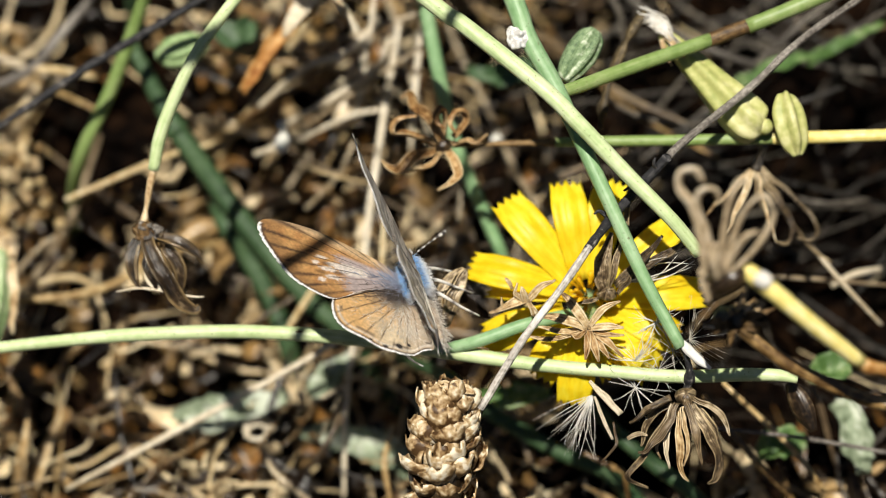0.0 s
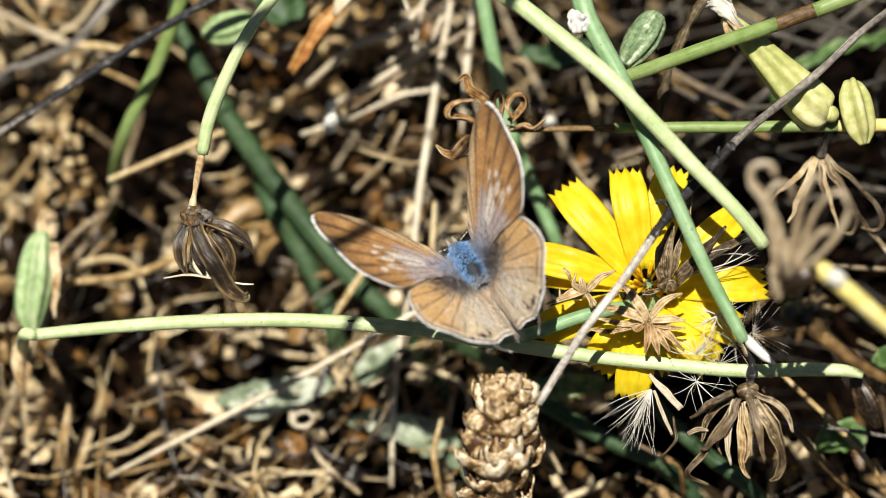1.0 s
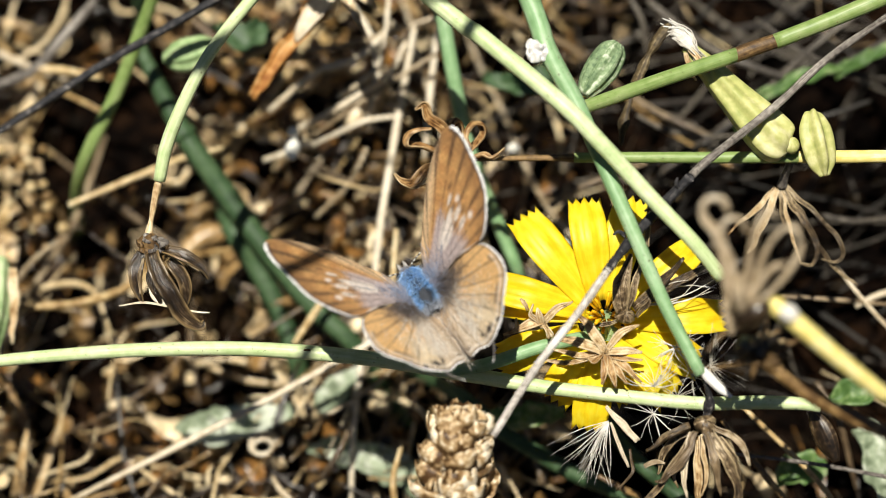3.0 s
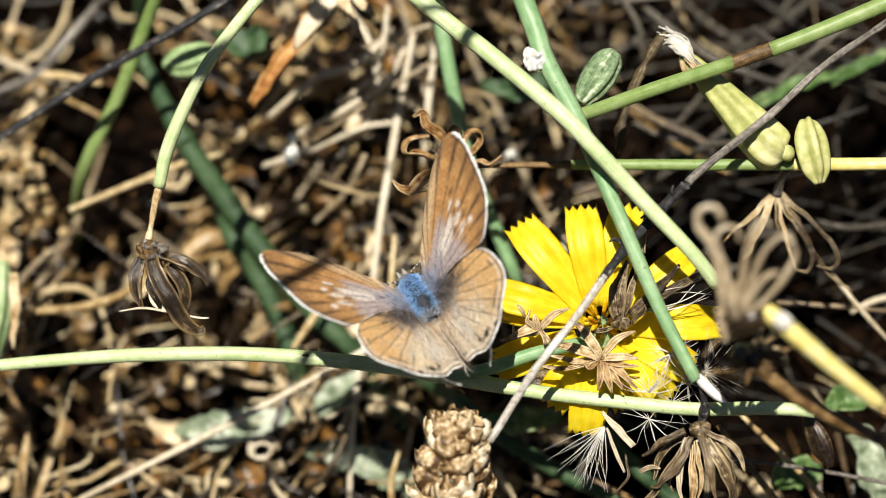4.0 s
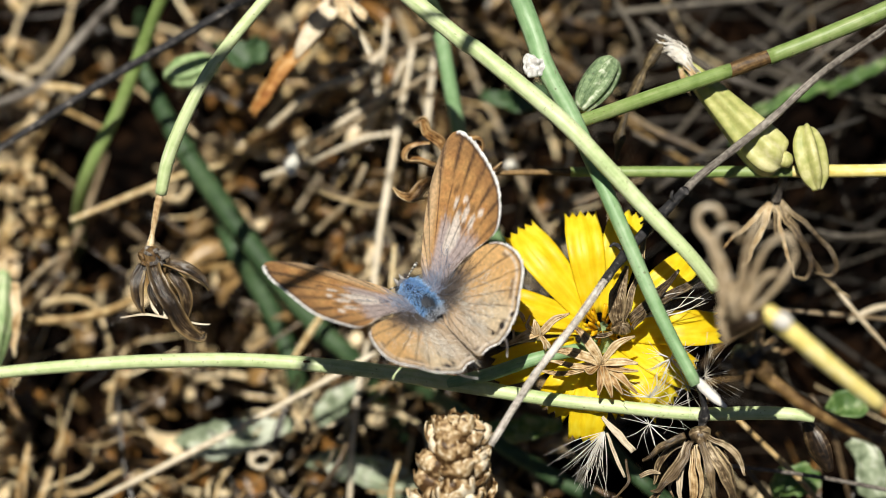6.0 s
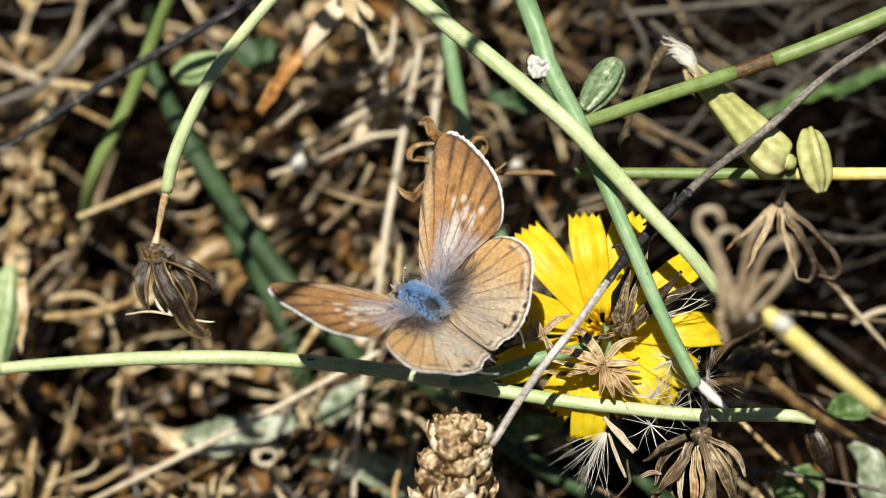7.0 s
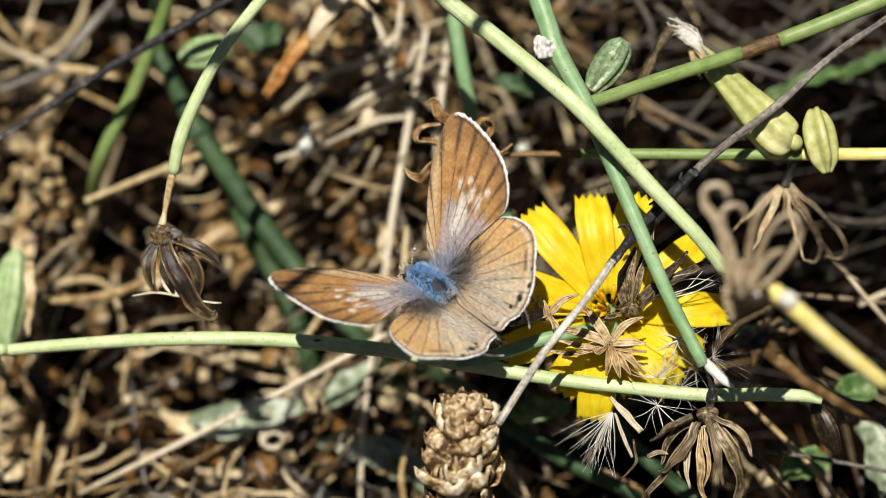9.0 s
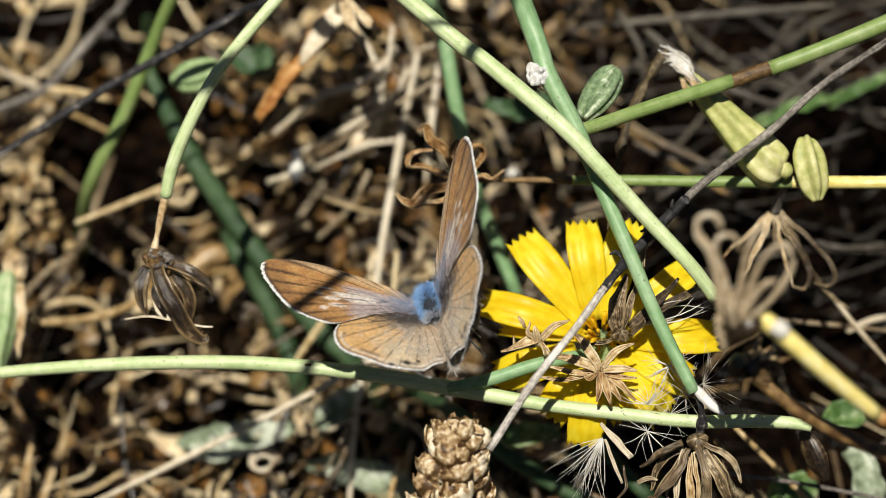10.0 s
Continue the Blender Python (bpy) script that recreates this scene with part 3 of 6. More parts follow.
    m = tube([(18.16, 11.00, 2.4), (17.93, 10.77, 2.2), (16.01, 8.82, 1.7), (14.09, 6.66, 2.4), (12.56, 4.52, 4.9)], [0.34, 0.38, 0.4, 0.38, 0.3], sides=12, wobble=0.1, seed=9)
    g = tube([(12.71, 4.72, 4.8), (12.57, 4.52, 4.9), (10.70, 1.82, 5.6), (8.08, -1.57, 5.6), (5.17, -6.17, 5.4)], [0.26, 0.29, 0.28, 0.29, 0.26], sides=12, wobble=0.06, seed=5)
    t = thing("twig", low(e, m, g), "weathered grey brown twig leaning across yellow flower", "twig")
    part("twig_stalk", e, TWIG, t)
    part("twig_stalk", m, DARKTWIG, t, "darker middle stretch")
    # the lower end is sunlit; that light is painted by the paler material
    part("bleached_end", g, LITTWIG, t, "pale grey end with sunlight in its colour")
    for pts in ([(17.46, 10.30, 2.2), (17.29, 10.65, 2.6), (17.37, 10.97, 2.8)], [(14.28, 6.80, 2.0), (13.51, 7.38, 2.4), (13.09, 7.21, 2.6)], [(13.79, 6.34, 2.0), (14.09, 7.19, 2.4), (13.93, 7.93, 2.8)], [(16.77, 9.51, 2.0), (16.00, 9.22, 2.6), (15.16, 8.76, 2.6)]):
        part("spur", tube(pts, [0.2, 0.14, 0.07], wobble=0.1), DARKTWIG, t)
    # perch and its fork to the flower
    f = tube([soil(-37, -3)] + [(-31.43, -1.27, -4.0), (-29.80, -1.15, -2.4), (-25.66, -0.78, -2.0), (-19.54, -0.40, -1.6), (-11.92, -0.33, -1.5), (-3.96, -0.95, -1.5), (2.36, -1.94, -1.5), (8.28, -2.93, -1.0), (14.13, -3.60, -0.4), (18.75, -4.04, 0.0), (22.98, -3.97, 0.0), (25.66, -4.07, 0.0), (26.96, -4.37, 0.0)], [0.5, 0.5, 0.46, 0.48, 0.52, 0.54, 0.56, 0.58, 0.52, 0.5, 0.5, 0.5, 0.46, 0.3], sides=14)
    g = tube([(1.98, -1.91, -1.3), (4.77, -1.32, -0.6), (7.89, -0.29, -0.6), (10.60, 0.34, -1.4), (12.15, 0.61, -3.0)], [0.42, 0.5, 0.5, 0.5, 0.5], sides=12)
    t = thing("perch_stem", low(f, g), "smooth green stem that the butterfly sits on", "stem")
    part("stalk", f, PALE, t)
    part("branch", g, GREEN, t)
    part("scar", lump(at(-7.87, -0.42, -0.98), (0.3, 0.1, 0.12), 6, 0.4, 6, 8), NODE, t, "small brown scar")
    # tall stem out of view, added to cast the shadow across the butterfly's wing
    r = tube([(-15.8, -13.8, 109.0), (-12.5, -7.5, 111.5), (-10.5, -4.6, 112.0), (-4.3, 4.7, 113.0), (6.1, 22.3, 112.0), (20.5, 53.0, 90.0), (30.4, 82.3, 46.0), (34.1, 101.0, 8.0)], [0.36, 0.46, 0.48, 0.5, 0.54, 0.58, 0.6, 0.6], sides=12, world=True)
    t = thing("tall_stem", low(r), "unseen tall green stem arching over the smaller plants", "stem")
    part("stalk", r, GREEN, t)
    # branch and leaf, unseen too, added to shade part of the arching stalk
    part("side_branch", tube([(0.3, 12.8, 113.0), (-7.1, 12.3, 114.0), (-14.1, 11.3, 113.5)], [0.3, 0.24, 0.2], sides=8, world=True), GREEN, t)
    rows = []
    for u in range(9):
        k = u / 8
        w = 1.0 * math.sin(math.pi * (0.05 + 0.9 * k)) ** 0.7
        rows.append([Vector((-13.7 - 7.5 * k, 11.7 - 2.4 * k + w * q, 113.5 + 0.5 * math.sin(2.6 * k) + 0.3 * q * q)) * 0.001 for q in (-1, -0.5, 0, 0.5, 1)])
    part("leaf", sheet(rows, 0.00015), LEAF, t)
    # stems further back
    stem("green_stem", [(-17.94, 29.53, -8.0), (-20.33, 26.29, -11.0), (-21.82, 23.64, -13.0), (-24.00, 19.17, -15.0), (-27.29, 13.50, -18.0)] + [soil(-31, 9)], [0.5, 0.52, 0.54, 0.56, 0.55, 0.5], LIME, "green stem standing in the litter behind", sides=10)
    # the thick stem's shade is in its colour, not cast on it
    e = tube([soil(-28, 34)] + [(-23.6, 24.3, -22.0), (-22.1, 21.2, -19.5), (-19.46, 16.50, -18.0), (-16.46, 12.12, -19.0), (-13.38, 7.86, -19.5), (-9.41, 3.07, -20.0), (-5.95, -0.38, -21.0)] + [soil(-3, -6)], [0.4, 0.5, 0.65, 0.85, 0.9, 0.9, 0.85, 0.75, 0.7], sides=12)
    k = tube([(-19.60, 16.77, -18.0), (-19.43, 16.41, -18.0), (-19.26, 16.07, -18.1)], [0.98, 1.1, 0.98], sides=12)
    t = thing("thick_stem", low(e), "thick bluish green stem with shade in its colour", "stem")
    part("stalk", e, SHADEGREEN, t)
    part("joint", k, SHADEGREEN, t)
    stem("green_stem", [soil(-20, 17)] + [(-16.6, 10.2, -22.0), (-14.4, 6.6, -22.0), (-12.5, 2.8, -22.5), (-11.3, -0.8, -23.0)] + [soil(-10.5, -5)], [0.5, 0.8, 0.85, 0.85, 0.8, 0.7], SHADEGREEN, "green stem sunk in the litter with shade in its colour", sides=10)
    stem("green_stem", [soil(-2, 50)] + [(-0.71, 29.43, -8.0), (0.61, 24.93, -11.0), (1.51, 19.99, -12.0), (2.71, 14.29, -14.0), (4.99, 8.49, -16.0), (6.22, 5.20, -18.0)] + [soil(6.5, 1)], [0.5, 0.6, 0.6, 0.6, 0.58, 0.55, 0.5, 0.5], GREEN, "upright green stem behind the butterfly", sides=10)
    stem("green_stem", [soil(-4, -1)] + [(1.44, -3.28, -16.0), (4.89, -6.10, -15.5), (9.98, -9.14, -16.0), (14.64, -11.65, -17.0)] + [soil(22, -20)], [0.5, 0.6, 0.65, 0.65, 0.65, 0.6], SHADEGREEN, "green stem lying low under the flower, darkened as shaded", sides=10)
    stem("green_stem", [soil(11, -3)] + [(14.26, -7.58, -14.0), (17.37, -10.37, -13.5), (20.70, -13.16, -14.0)] + [soil(27, -22)], [0.5, 0.6, 0.62, 0.62, 0.5], SHADEGREEN, "green stem lying low under the dry heads, darkened as shaded", sides=10)
    # twigs and stalks of the litter, as they lie
    stem("dark_twig", [soil(-2, 48)] + [(-9.82, 28.02, -7.0), (-14.31, 25.72, -8.0), (-17.84, 23.63, -8.0), (-22.62, 21.20, -9.0), (-25.97, 19.18, -9.0), (-32.09, 15.51, -10.0), (-36.70, 13.30, -13.0)] + [soil(-52, 8)], [0.2, 0.3, 0.32, 0.33, 0.33, 0.32, 0.3, 0.28, 0.2], DARKTWIG, "thin blackened twig with bleached patches", "twig", sides=10, wobble=0.05)
    q1 = tube([soil(-28, 40)] + [(-25.18, 28.86, -20.0), (-26.73, 27.06, -20.0), (-28.93, 24.46, -20.0), (-31.49, 21.68, -20.0), (-34.71, 20.25, -20.0), (-37.66, 19.14, -21.0)] + [soil(-48, 12)], [0.3, 0.36, 0.38, 0.4, 0.42, 0.36, 0.3, 0.2], wobble=0.08)
    q2 = tube([(-31.40, 21.77, -20.0), (-28.98, 21.62, -20.5), (-26.37, 21.15, -21.0)], [0.36, 0.34, 0.22], wobble=0.08)
    t = thing("forked_twig", low(q1, q2), "forked bleached grey twig on the litter", "twig")
    part("twig_stalk", q1, TWIG, t)
    part("side_twig", q2, STRAW, t)
    lay = "dry pale straw stalk lying over the litter"
    for pts, r, mat in (
        ([(-4.19, 0.66, -14.0), (-6.94, -0.88, -14.0), (-13.29, -4.35, -14.0), (-19.65, -7.61, -14.0), (-27.53, -11.51, -15.0)], 0.26, PALESTRAW),
        ([(-5.25, 1.73, -19.0), (-6.03, -2.19, -19.0), (-6.50, -7.38, -19.0), (-6.62, -12.56, -19.0)], 0.22, PALESTRAW),
        ([(-1.91, 24.73, -20.0), (-2.88, 19.40, -20.0), (-3.71, 13.98, -19.0), (-4.45, 9.15, -19.0), (-5.13, 3.04, -19.0)], 0.30, PALESTRAW),
        ([(-0.09, 25.79, -21.0), (-0.75, 19.98, -21.0), (-1.24, 14.65, -21.0)], 0.26, PALESTRAW),
        ([(-2.48, 23.46, -19.0), (-3.78, 21.03, -19.0), (-5.96, 19.49, -19.0), (-8.15, 18.17, -19.0), (-10.78, 16.84, -19.0)], 0.27, PALESTRAW),
        ([(0.67, 22.85, -18.0), (-3.24, 20.44, -18.0), (-5.85, 18.69, -18.0), (-9.67, 16.27, -19.0)], 0.21, GREYSTRAW),
        ([(-27.99, 10.90, -17.0), (-22.06, 13.51, -18.0), (-19.60, 14.63, -19.0), (-16.67, 15.50, -20.0)], 0.28, STRAW),
        ([(21.62, -7.61, -8.0), (27.10, -8.29, -9.0), (33.15, -9.38, -10.0), (38.59, -10.51, -14.0)], 0.16, TWIG),
        ([(20.81, -5.24, -8.0), (23.05, -8.14, -9.0), (25.11, -10.64, -10.0), (28.08, -13.62, -12.0)], 0.25, STRAW),
        ([(22.33, -4.27, -10.0), (27.26, -9.12, -11.0), (29.77, -12.39, -12.0)], 0.23, STRAW),
        ([(25.45, 3.75, -14.0), (30.02, 3.44, -14.0), (35.52, 2.93, -15.0)], 0.18, GREYSTRAW),
        ([(29.21, 5.84, -12.0), (31.43, 3.06, -12.0), (34.38, -0.10, -13.0)], 0.20, GREYSTRAW),
        # right-hand stalks from here on carry the shade in their colour
        ([(15.91, 27.02, -22.0), (19.44, 24.10, -22.0), (22.47, 22.16, -21.0), (26.82, 20.61, -21.0)], 0.34, SHADESTRAW),
        ([(16.81, 13.53, -22.0), (20.76, 16.32, -22.0), (24.27, 19.20, -22.0), (29.01, 23.47, -21.0), (35.54, 28.23, -21.0)], 0.3, SHADESTRAW),
        ([(15.02, 17.71, -19.0), (17.17, 16.49, -18.0), (19.75, 15.97, -18.0), (22.80, 16.09, -19.0)], 0.20, SHADESTRAW),
        ([(-10.67, 23.13, -21.0), (-6.11, 23.63, -20.0), (-2.58, 24.74, -20.0), (0.95, 25.84, -20.0)], 0.25, GREYSTRAW),
        ([(-13.15, 18.30, -20.0), (-9.51, 21.04, -19.0), (-5.99, 22.36, -19.0), (-3.38, 25.02, -19.0)], 0.3, PALESTRAW),
        ([(-7.14, 27.16, -21.0), (-5.22, 23.85, -20.0), (-4.75, 20.74, -20.0), (-5.60, 17.63, -20.0)], 0.26, PALESTRAW),
        ([(-3.74, 26.62, -18.0), (-4.14, 22.65, -18.0), (-5.00, 20.89, -18.0), (-7.72, 19.27, -19.0)], 0.22, PALESTRAW),
        ([(-13.54, 14.53, -20.0), (-9.57, 15.86, -20.0), (-6.04, 17.41, -20.0), (-3.39, 17.85, -20.0)], 0.24, PALESTRAW),
        ([(-16.77, 22.10, -20.0), (-13.66, 22.98, -20.0), (-11.46, 25.21, -20.0)], 0.3, STRAW),
        ([(-16.01, 20.90, -21.0), (-14.99, 22.54, -20.0), (-13.67, 23.88, -20.0)], 0.34, STRAW),
        ([(-3.05, 8.99, -17.0), (-3.24, 6.39, -17.0), (-3.42, 2.94, -17.0)], 0.22, STRAW),
        ([(-9.62, 10.20, -21.0), (-6.88, 12.76, -20.0), (-5.58, 15.42, -20.0)], 0.22, GREYSTRAW),
        ([(-10.75, 0.32, -17.0), (-9.05, 2.91, -17.0), (-7.77, 4.65, -17.0)], 0.3, STRAW),
        ([(-2.57, -12.79, -14.0), (-3.02, -9.86, -14.0), (-2.50, -7.34, -15.0)], 0.26, STRAW),
        ([(-8.65, -9.93, -15.0), (-6.97, -7.38, -15.0), (-6.25, -4.82, -16.0)], 0.26, GREYSTRAW),
        ([(5.92, -11.40, -12.0), (4.24, -9.35, -12.0), (3.55, -7.91, -13.0)], 0.3, STRAW),
        ([(-15.21, 17.45, -22.0), (-11.51, 19.10, -21.0), (-7.97, 21.34, -21.0)], 0.25, STRAW),
        ([(11.90, -9.23, -12.0), (13.98, -10.30, -12.0), (15.02, -10.95, -12.5), (15.29, -13.09, -14.0)], 0.25, STRAW),
        ([(-8.61, -12.88, -15.0), (-11.20, -10.80, -15.0), (-12.21, -9.55, -16.0)], 0.25, GREYSTRAW),
        ([(-33.44, 3.85, -20.0), (-31.70, 6.51, -20.0), (-29.50, 8.29, -20.0)], 0.23, GREYSTRAW),
        ([(-30.94, -6.72, -18.0), (-32.79, -2.82, -18.0), (-33.71, -1.52, -18.0)], 0.33, STRAW),
        ([(5.12, -2.34, -10.0), (9.24, -3.13, -10.0), (12.53, -3.73, -10.0), (14.58, -3.98, -11.0)], 0.16, TWIG),
        ([(8.10, 11.15, -19.0), (12.43, 12.90, -19.0), (16.78, 14.54, -20.0)], 0.23, GREYSTRAW),
        ([(10.87, 27.18, -22.0), (18.56, 27.95, -22.0), (26.92, 28.68, -22.0), (30.95, 29.16, -23.0)], 0.3, SHADESTRAW),
        ([(28.05, 20.37, -20.0), (31.51, 22.08, -20.0), (34.71, 23.87, -20.0), (37.69, 25.66, -21.0)], 0.28, SHADESTRAW),
        ([(27.53, 17.09, -19.0), (30.11, 17.83, -19.0), (32.68, 18.70, -19.0)], 0.24, SHADESTRAW),
        ([(18.95, 14.67, -20.0), (20.94, 16.21, -20.0), (23.11, 17.74, -20.0)], 0.26, SHADESTRAW),
        ([(24.22, 25.26, -21.0), (27.27, 23.04, -21.0), (30.74, 21.26, -21.0), (34.30, 20.52, -22.0)], 0.2, SHADESTRAW),
        ([(13.70, 28.42, -21.0), (15.46, 25.29, -21.0), (15.92, 22.78, -22.0)], 0.24, SHADESTRAW),
        ([(28.79, 10.10, -19.0), (31.35, 9.58, -19.0), (34.45, 9.98, -20.0)], 0.24, SHADESTRAW),
        ([(31.13, 3.10, -17.0), (32.82, 3.96, -17.0), (35.04, 4.45, -18.0)], 0.26, PALESTRAW),
        ([(28.08, -2.46, -16.0), (29.74, -5.40, -16.0), (31.07, -10.44, -17.0)], 0.25, GREYSTRAW),
    ):
        solo("dry_stalk", tube(pts, [r * 0.8] + [r] * (len(pts) - 2) + [r * 0.7], sides=9, wobble=0.05, seed=len(pts) + int(r * 100)), mat, lay, "straw", "straw stalks on the ground")
    # stems nearest to the lens
    a = tube([(21.97, -1.03, 12.0), (22.80, -1.60, 12.0), (25.86, -3.87, 11.5), (30.92, -6.08, 10.0), (35.68, -7.02, 7.0)] + [soil(48, -14)], [0.3, 0.48, 0.5, 0.48, 0.45, 0.4], sides=12, wobble=0.06)
    k = lump(at(*[(21.84, -0.67, 12.0)][0]), (1.1, 1.0, 0.9), 41, 0.5, 10, 14)
    t = thing("brown_seed_head", low(a, k), "ragged dry brown seed head on a thick brown stalk", "seed head")
    part("stalk", a, STRAW, t)
    part("calyx", k, DARKBRACT, t)
    rng = random.Random(33)
    for i in range(26):
        q = rng.uniform(0, 6.28)
        c = [(21.98, -0.82, 12.0)][0]
        e = (c[0] + math.cos(q) * rng.uniform(1.0, 2.2) + 0.8 * (math.sin(q) > 0), c[1] + math.sin(q) * rng.uniform(0.9, 1.9), c[2] + rng.uniform(-0.4, 1.2))
        part("ragged_scale", strip([(c[0] + math.cos(q) * 0.5, c[1] + math.sin(q) * 0.5, c[2] + 0.3), ((c[0] + e[0]) / 2, (c[1] + e[1]) / 2, e[2] + 0.4), e], [0.4, 0.5, 0.15], (0, 0.2, 1), 0.4, 0.07, steps=4, crumple=0.25), BRACT if rng.random() < 0.5 else NODE, t)


def bracts(parent, rows, mat, cup=0.35, thick=0.08, name="bract", crumple=0.2, wide=1.0):
    """rows: points, widths, the way each faces; each bract tapers to its tip."""
    for pts, w, face in rows:
        k = len(pts)
        ww = [w * wide * float(np.interp(q / (k - 1), (0, 0.3, 0.65, 1), (0.7, 1.05, 0.8, 0.16))) for q in range(k)]
        part(name, strip(pts, ww, face, cup, thick, steps=7, across=9, crumple=crumple, groove=0.05), mat, parent)


def hairs(centre, ends, r=0.028, shape=None, sag=0.3, seed=0):
    s = shape or Shape()
    rng = random.Random(seed)
    for e in ends:
        mid = [(a + b) / 2 + rng.gauss(0, sag) for a, b in zip(centre, e)]
        tube([centre, mid, e], [r * 1.3, r, r * 0.4], sides=4, steps=3, shape=s)
    return s


def fan(centre, n, length, seed, r=0.028, spread=(0, 360), lift=1.0):
    rng = random.Random(seed)
    ends = []
    bundles = [rng.uniform(*spread) for _ in range(max(4, n // 4))]
    for i in range(n):
        a = radians(rng.choice(bundles) + rng.gauss(0, 5) if spread[1] - spread[0] < 120 else rng.uniform(*spread))
        ln = length * rng.uniform(0.7, 1.1)
        ends.append((centre[0] + math.cos(a) * ln, centre[1] + math.sin(a) * ln, centre[2] + rng.uniform(-0.4, 1.0) * lift))
    return hairs(centre, ends, r, sag=0.22, seed=seed)


def build_heads():
    # arching stem with a hanging dead head
    arch = tube([soil(12, 80)] + [(-4.00, 33.10, 1.4), (-7.70, 27.94, 1.4), (-10.94, 24.17, 1.4), (-13.35, 21.19, 1.4), (-14.98, 18.88, 1.0), (-16.62, 15.79, 0.4), (-17.59, 13.46, -0.1), (-18.12, 11.25, -0.6)], [0.55, 0.5, 0.48, 0.46, 0.45, 0.46, 0.5, 0.5, 0.44], sides=14)
    neck = tube([(-18.12, 11.37, -0.6), (-18.42, 9.94, -0.6), (-18.64, 8.66, -0.6), (-18.81, 7.63, -0.6), (-18.80, 7.07, -0.6)], [0.3, 0.25, 0.22, 0.3, 0.3], wobble=0.12)
    cup_ = tube([(-18.77, 7.59, -0.6), (-18.75, 7.23, -0.6), (-18.60, 6.82, -0.6), (-18.34, 6.26, -0.6), (-18.14, 5.55, -0.6)], [0.3, 0.7, 0.85, 0.8, 0.5], sides=14, ribs=5, rib=0.12, wobble=0.12, seed=8)
    t = thing("dead_flower_head", low(arch, neck, cup_), "hanging dead brown flower head on arching pale stem", "flower head")
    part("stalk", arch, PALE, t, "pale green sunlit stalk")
    part("neck", neck, BRACT, t, "thin dry brown neck")
    part("calyx", cup_, NODE, t, "mottled brown calyx")
    F = (0, 0.2, 1)
    rng = random.Random(14)
    for dx, dy in ((-0.75, 0.1), (-0.3, 0.3), (0.25, 0.35), (0.7, 0.05), (-0.5, -0.35), (0.05, -0.2), (0.5, -0.45)):
        part("calyx_knob", lump(at(-18.49 + dx, 6.82 + dy, -0.05), (rng.uniform(0.2, 0.42), rng.uniform(0.2, 0.42), 0.22), int(dx * 50 + 60), 1.5, 14, 16, freq=2600), TWIG if dx > -0.4 else NODE, t)
    bracts(t, (([(-19.11, 6.36, -0.2), (-19.45, 5.03, -0.1), (-19.37, 3.71, -0.2), (-19.11, 2.74, -0.4)], 1.10, (-0.4, 0, 1)),
               ([(-18.40, 6.16, 0.3), (-17.89, 4.83, 0.6), (-16.97, 3.20, 0.4), (-16.20, 1.87, 0.0), (-15.28, 1.25, -0.4), (-14.92, 1.61, -0.6)], 1.35, F),
               ([(-17.58, 6.31, -0.1), (-16.41, 5.90, 0.2), (-15.33, 5.29, -0.1), (-14.62, 4.42, -0.4)], 1.15, (0.2, 0.8, 0.8)),
               ([(-17.37, 5.85, -0.5), (-16.45, 4.63, -0.5), (-16.25, 3.40, -0.8), (-16.35, 2.48, -1.0)], 0.95, F),
               ([(-18.34, 5.75, -0.6), (-18.50, 4.32, -0.6), (-18.04, 2.89, -0.8)], 0.9, F)), DARKBRACT, 0.6, 0.1, crumple=0.12)
    bracts(t, (([(-17.94, 5.44, 0.3), (-17.38, 4.17, 0.5), (-16.66, 3.04, 0.3)], 0.28, F), ([(-19.01, 5.85, 0.3), (-19.27, 4.63, 0.3), (-19.22, 3.40, 0.1)], 0.22, F), ([(-17.12, 6.06, 0.3), (-16.10, 5.60, 0.5), (-15.18, 4.98, 0.2)], 0.22, F)), GREYSTRAW, 0.4, 0.06, "bract_rib", 0.05)
    bracts(t, (([(-18.65, 4.42, -1.2), (-18.19, 3.30, -1.1), (-17.22, 2.68, -1.0)], 1.1, F), ([(-16.94, 2.53, -0.6), (-18.99, 2.81, -0.3), (-20.71, 2.60, 0.0)], 0.16, F), ([(-16.00, 2.29, -0.8), (-15.21, 2.17, -0.6), (-14.56, 2.16, -0.6)], 0.12, F)), PALESTRAW, 0.2, 0.05, "dry_floret", 0.05)
    # open dry star on the end of the level stem
    heart = lump(at(*[(2.23, 13.01, -4.4)][0]), (0.75, 0.7, 0.6), 3, 0.4)
    t = thing("dry_seed_head", low(heart), "open dry rust brown seed head with curled bracts", "seed head")
    part("receptacle", heart, DARKBRACT, t)
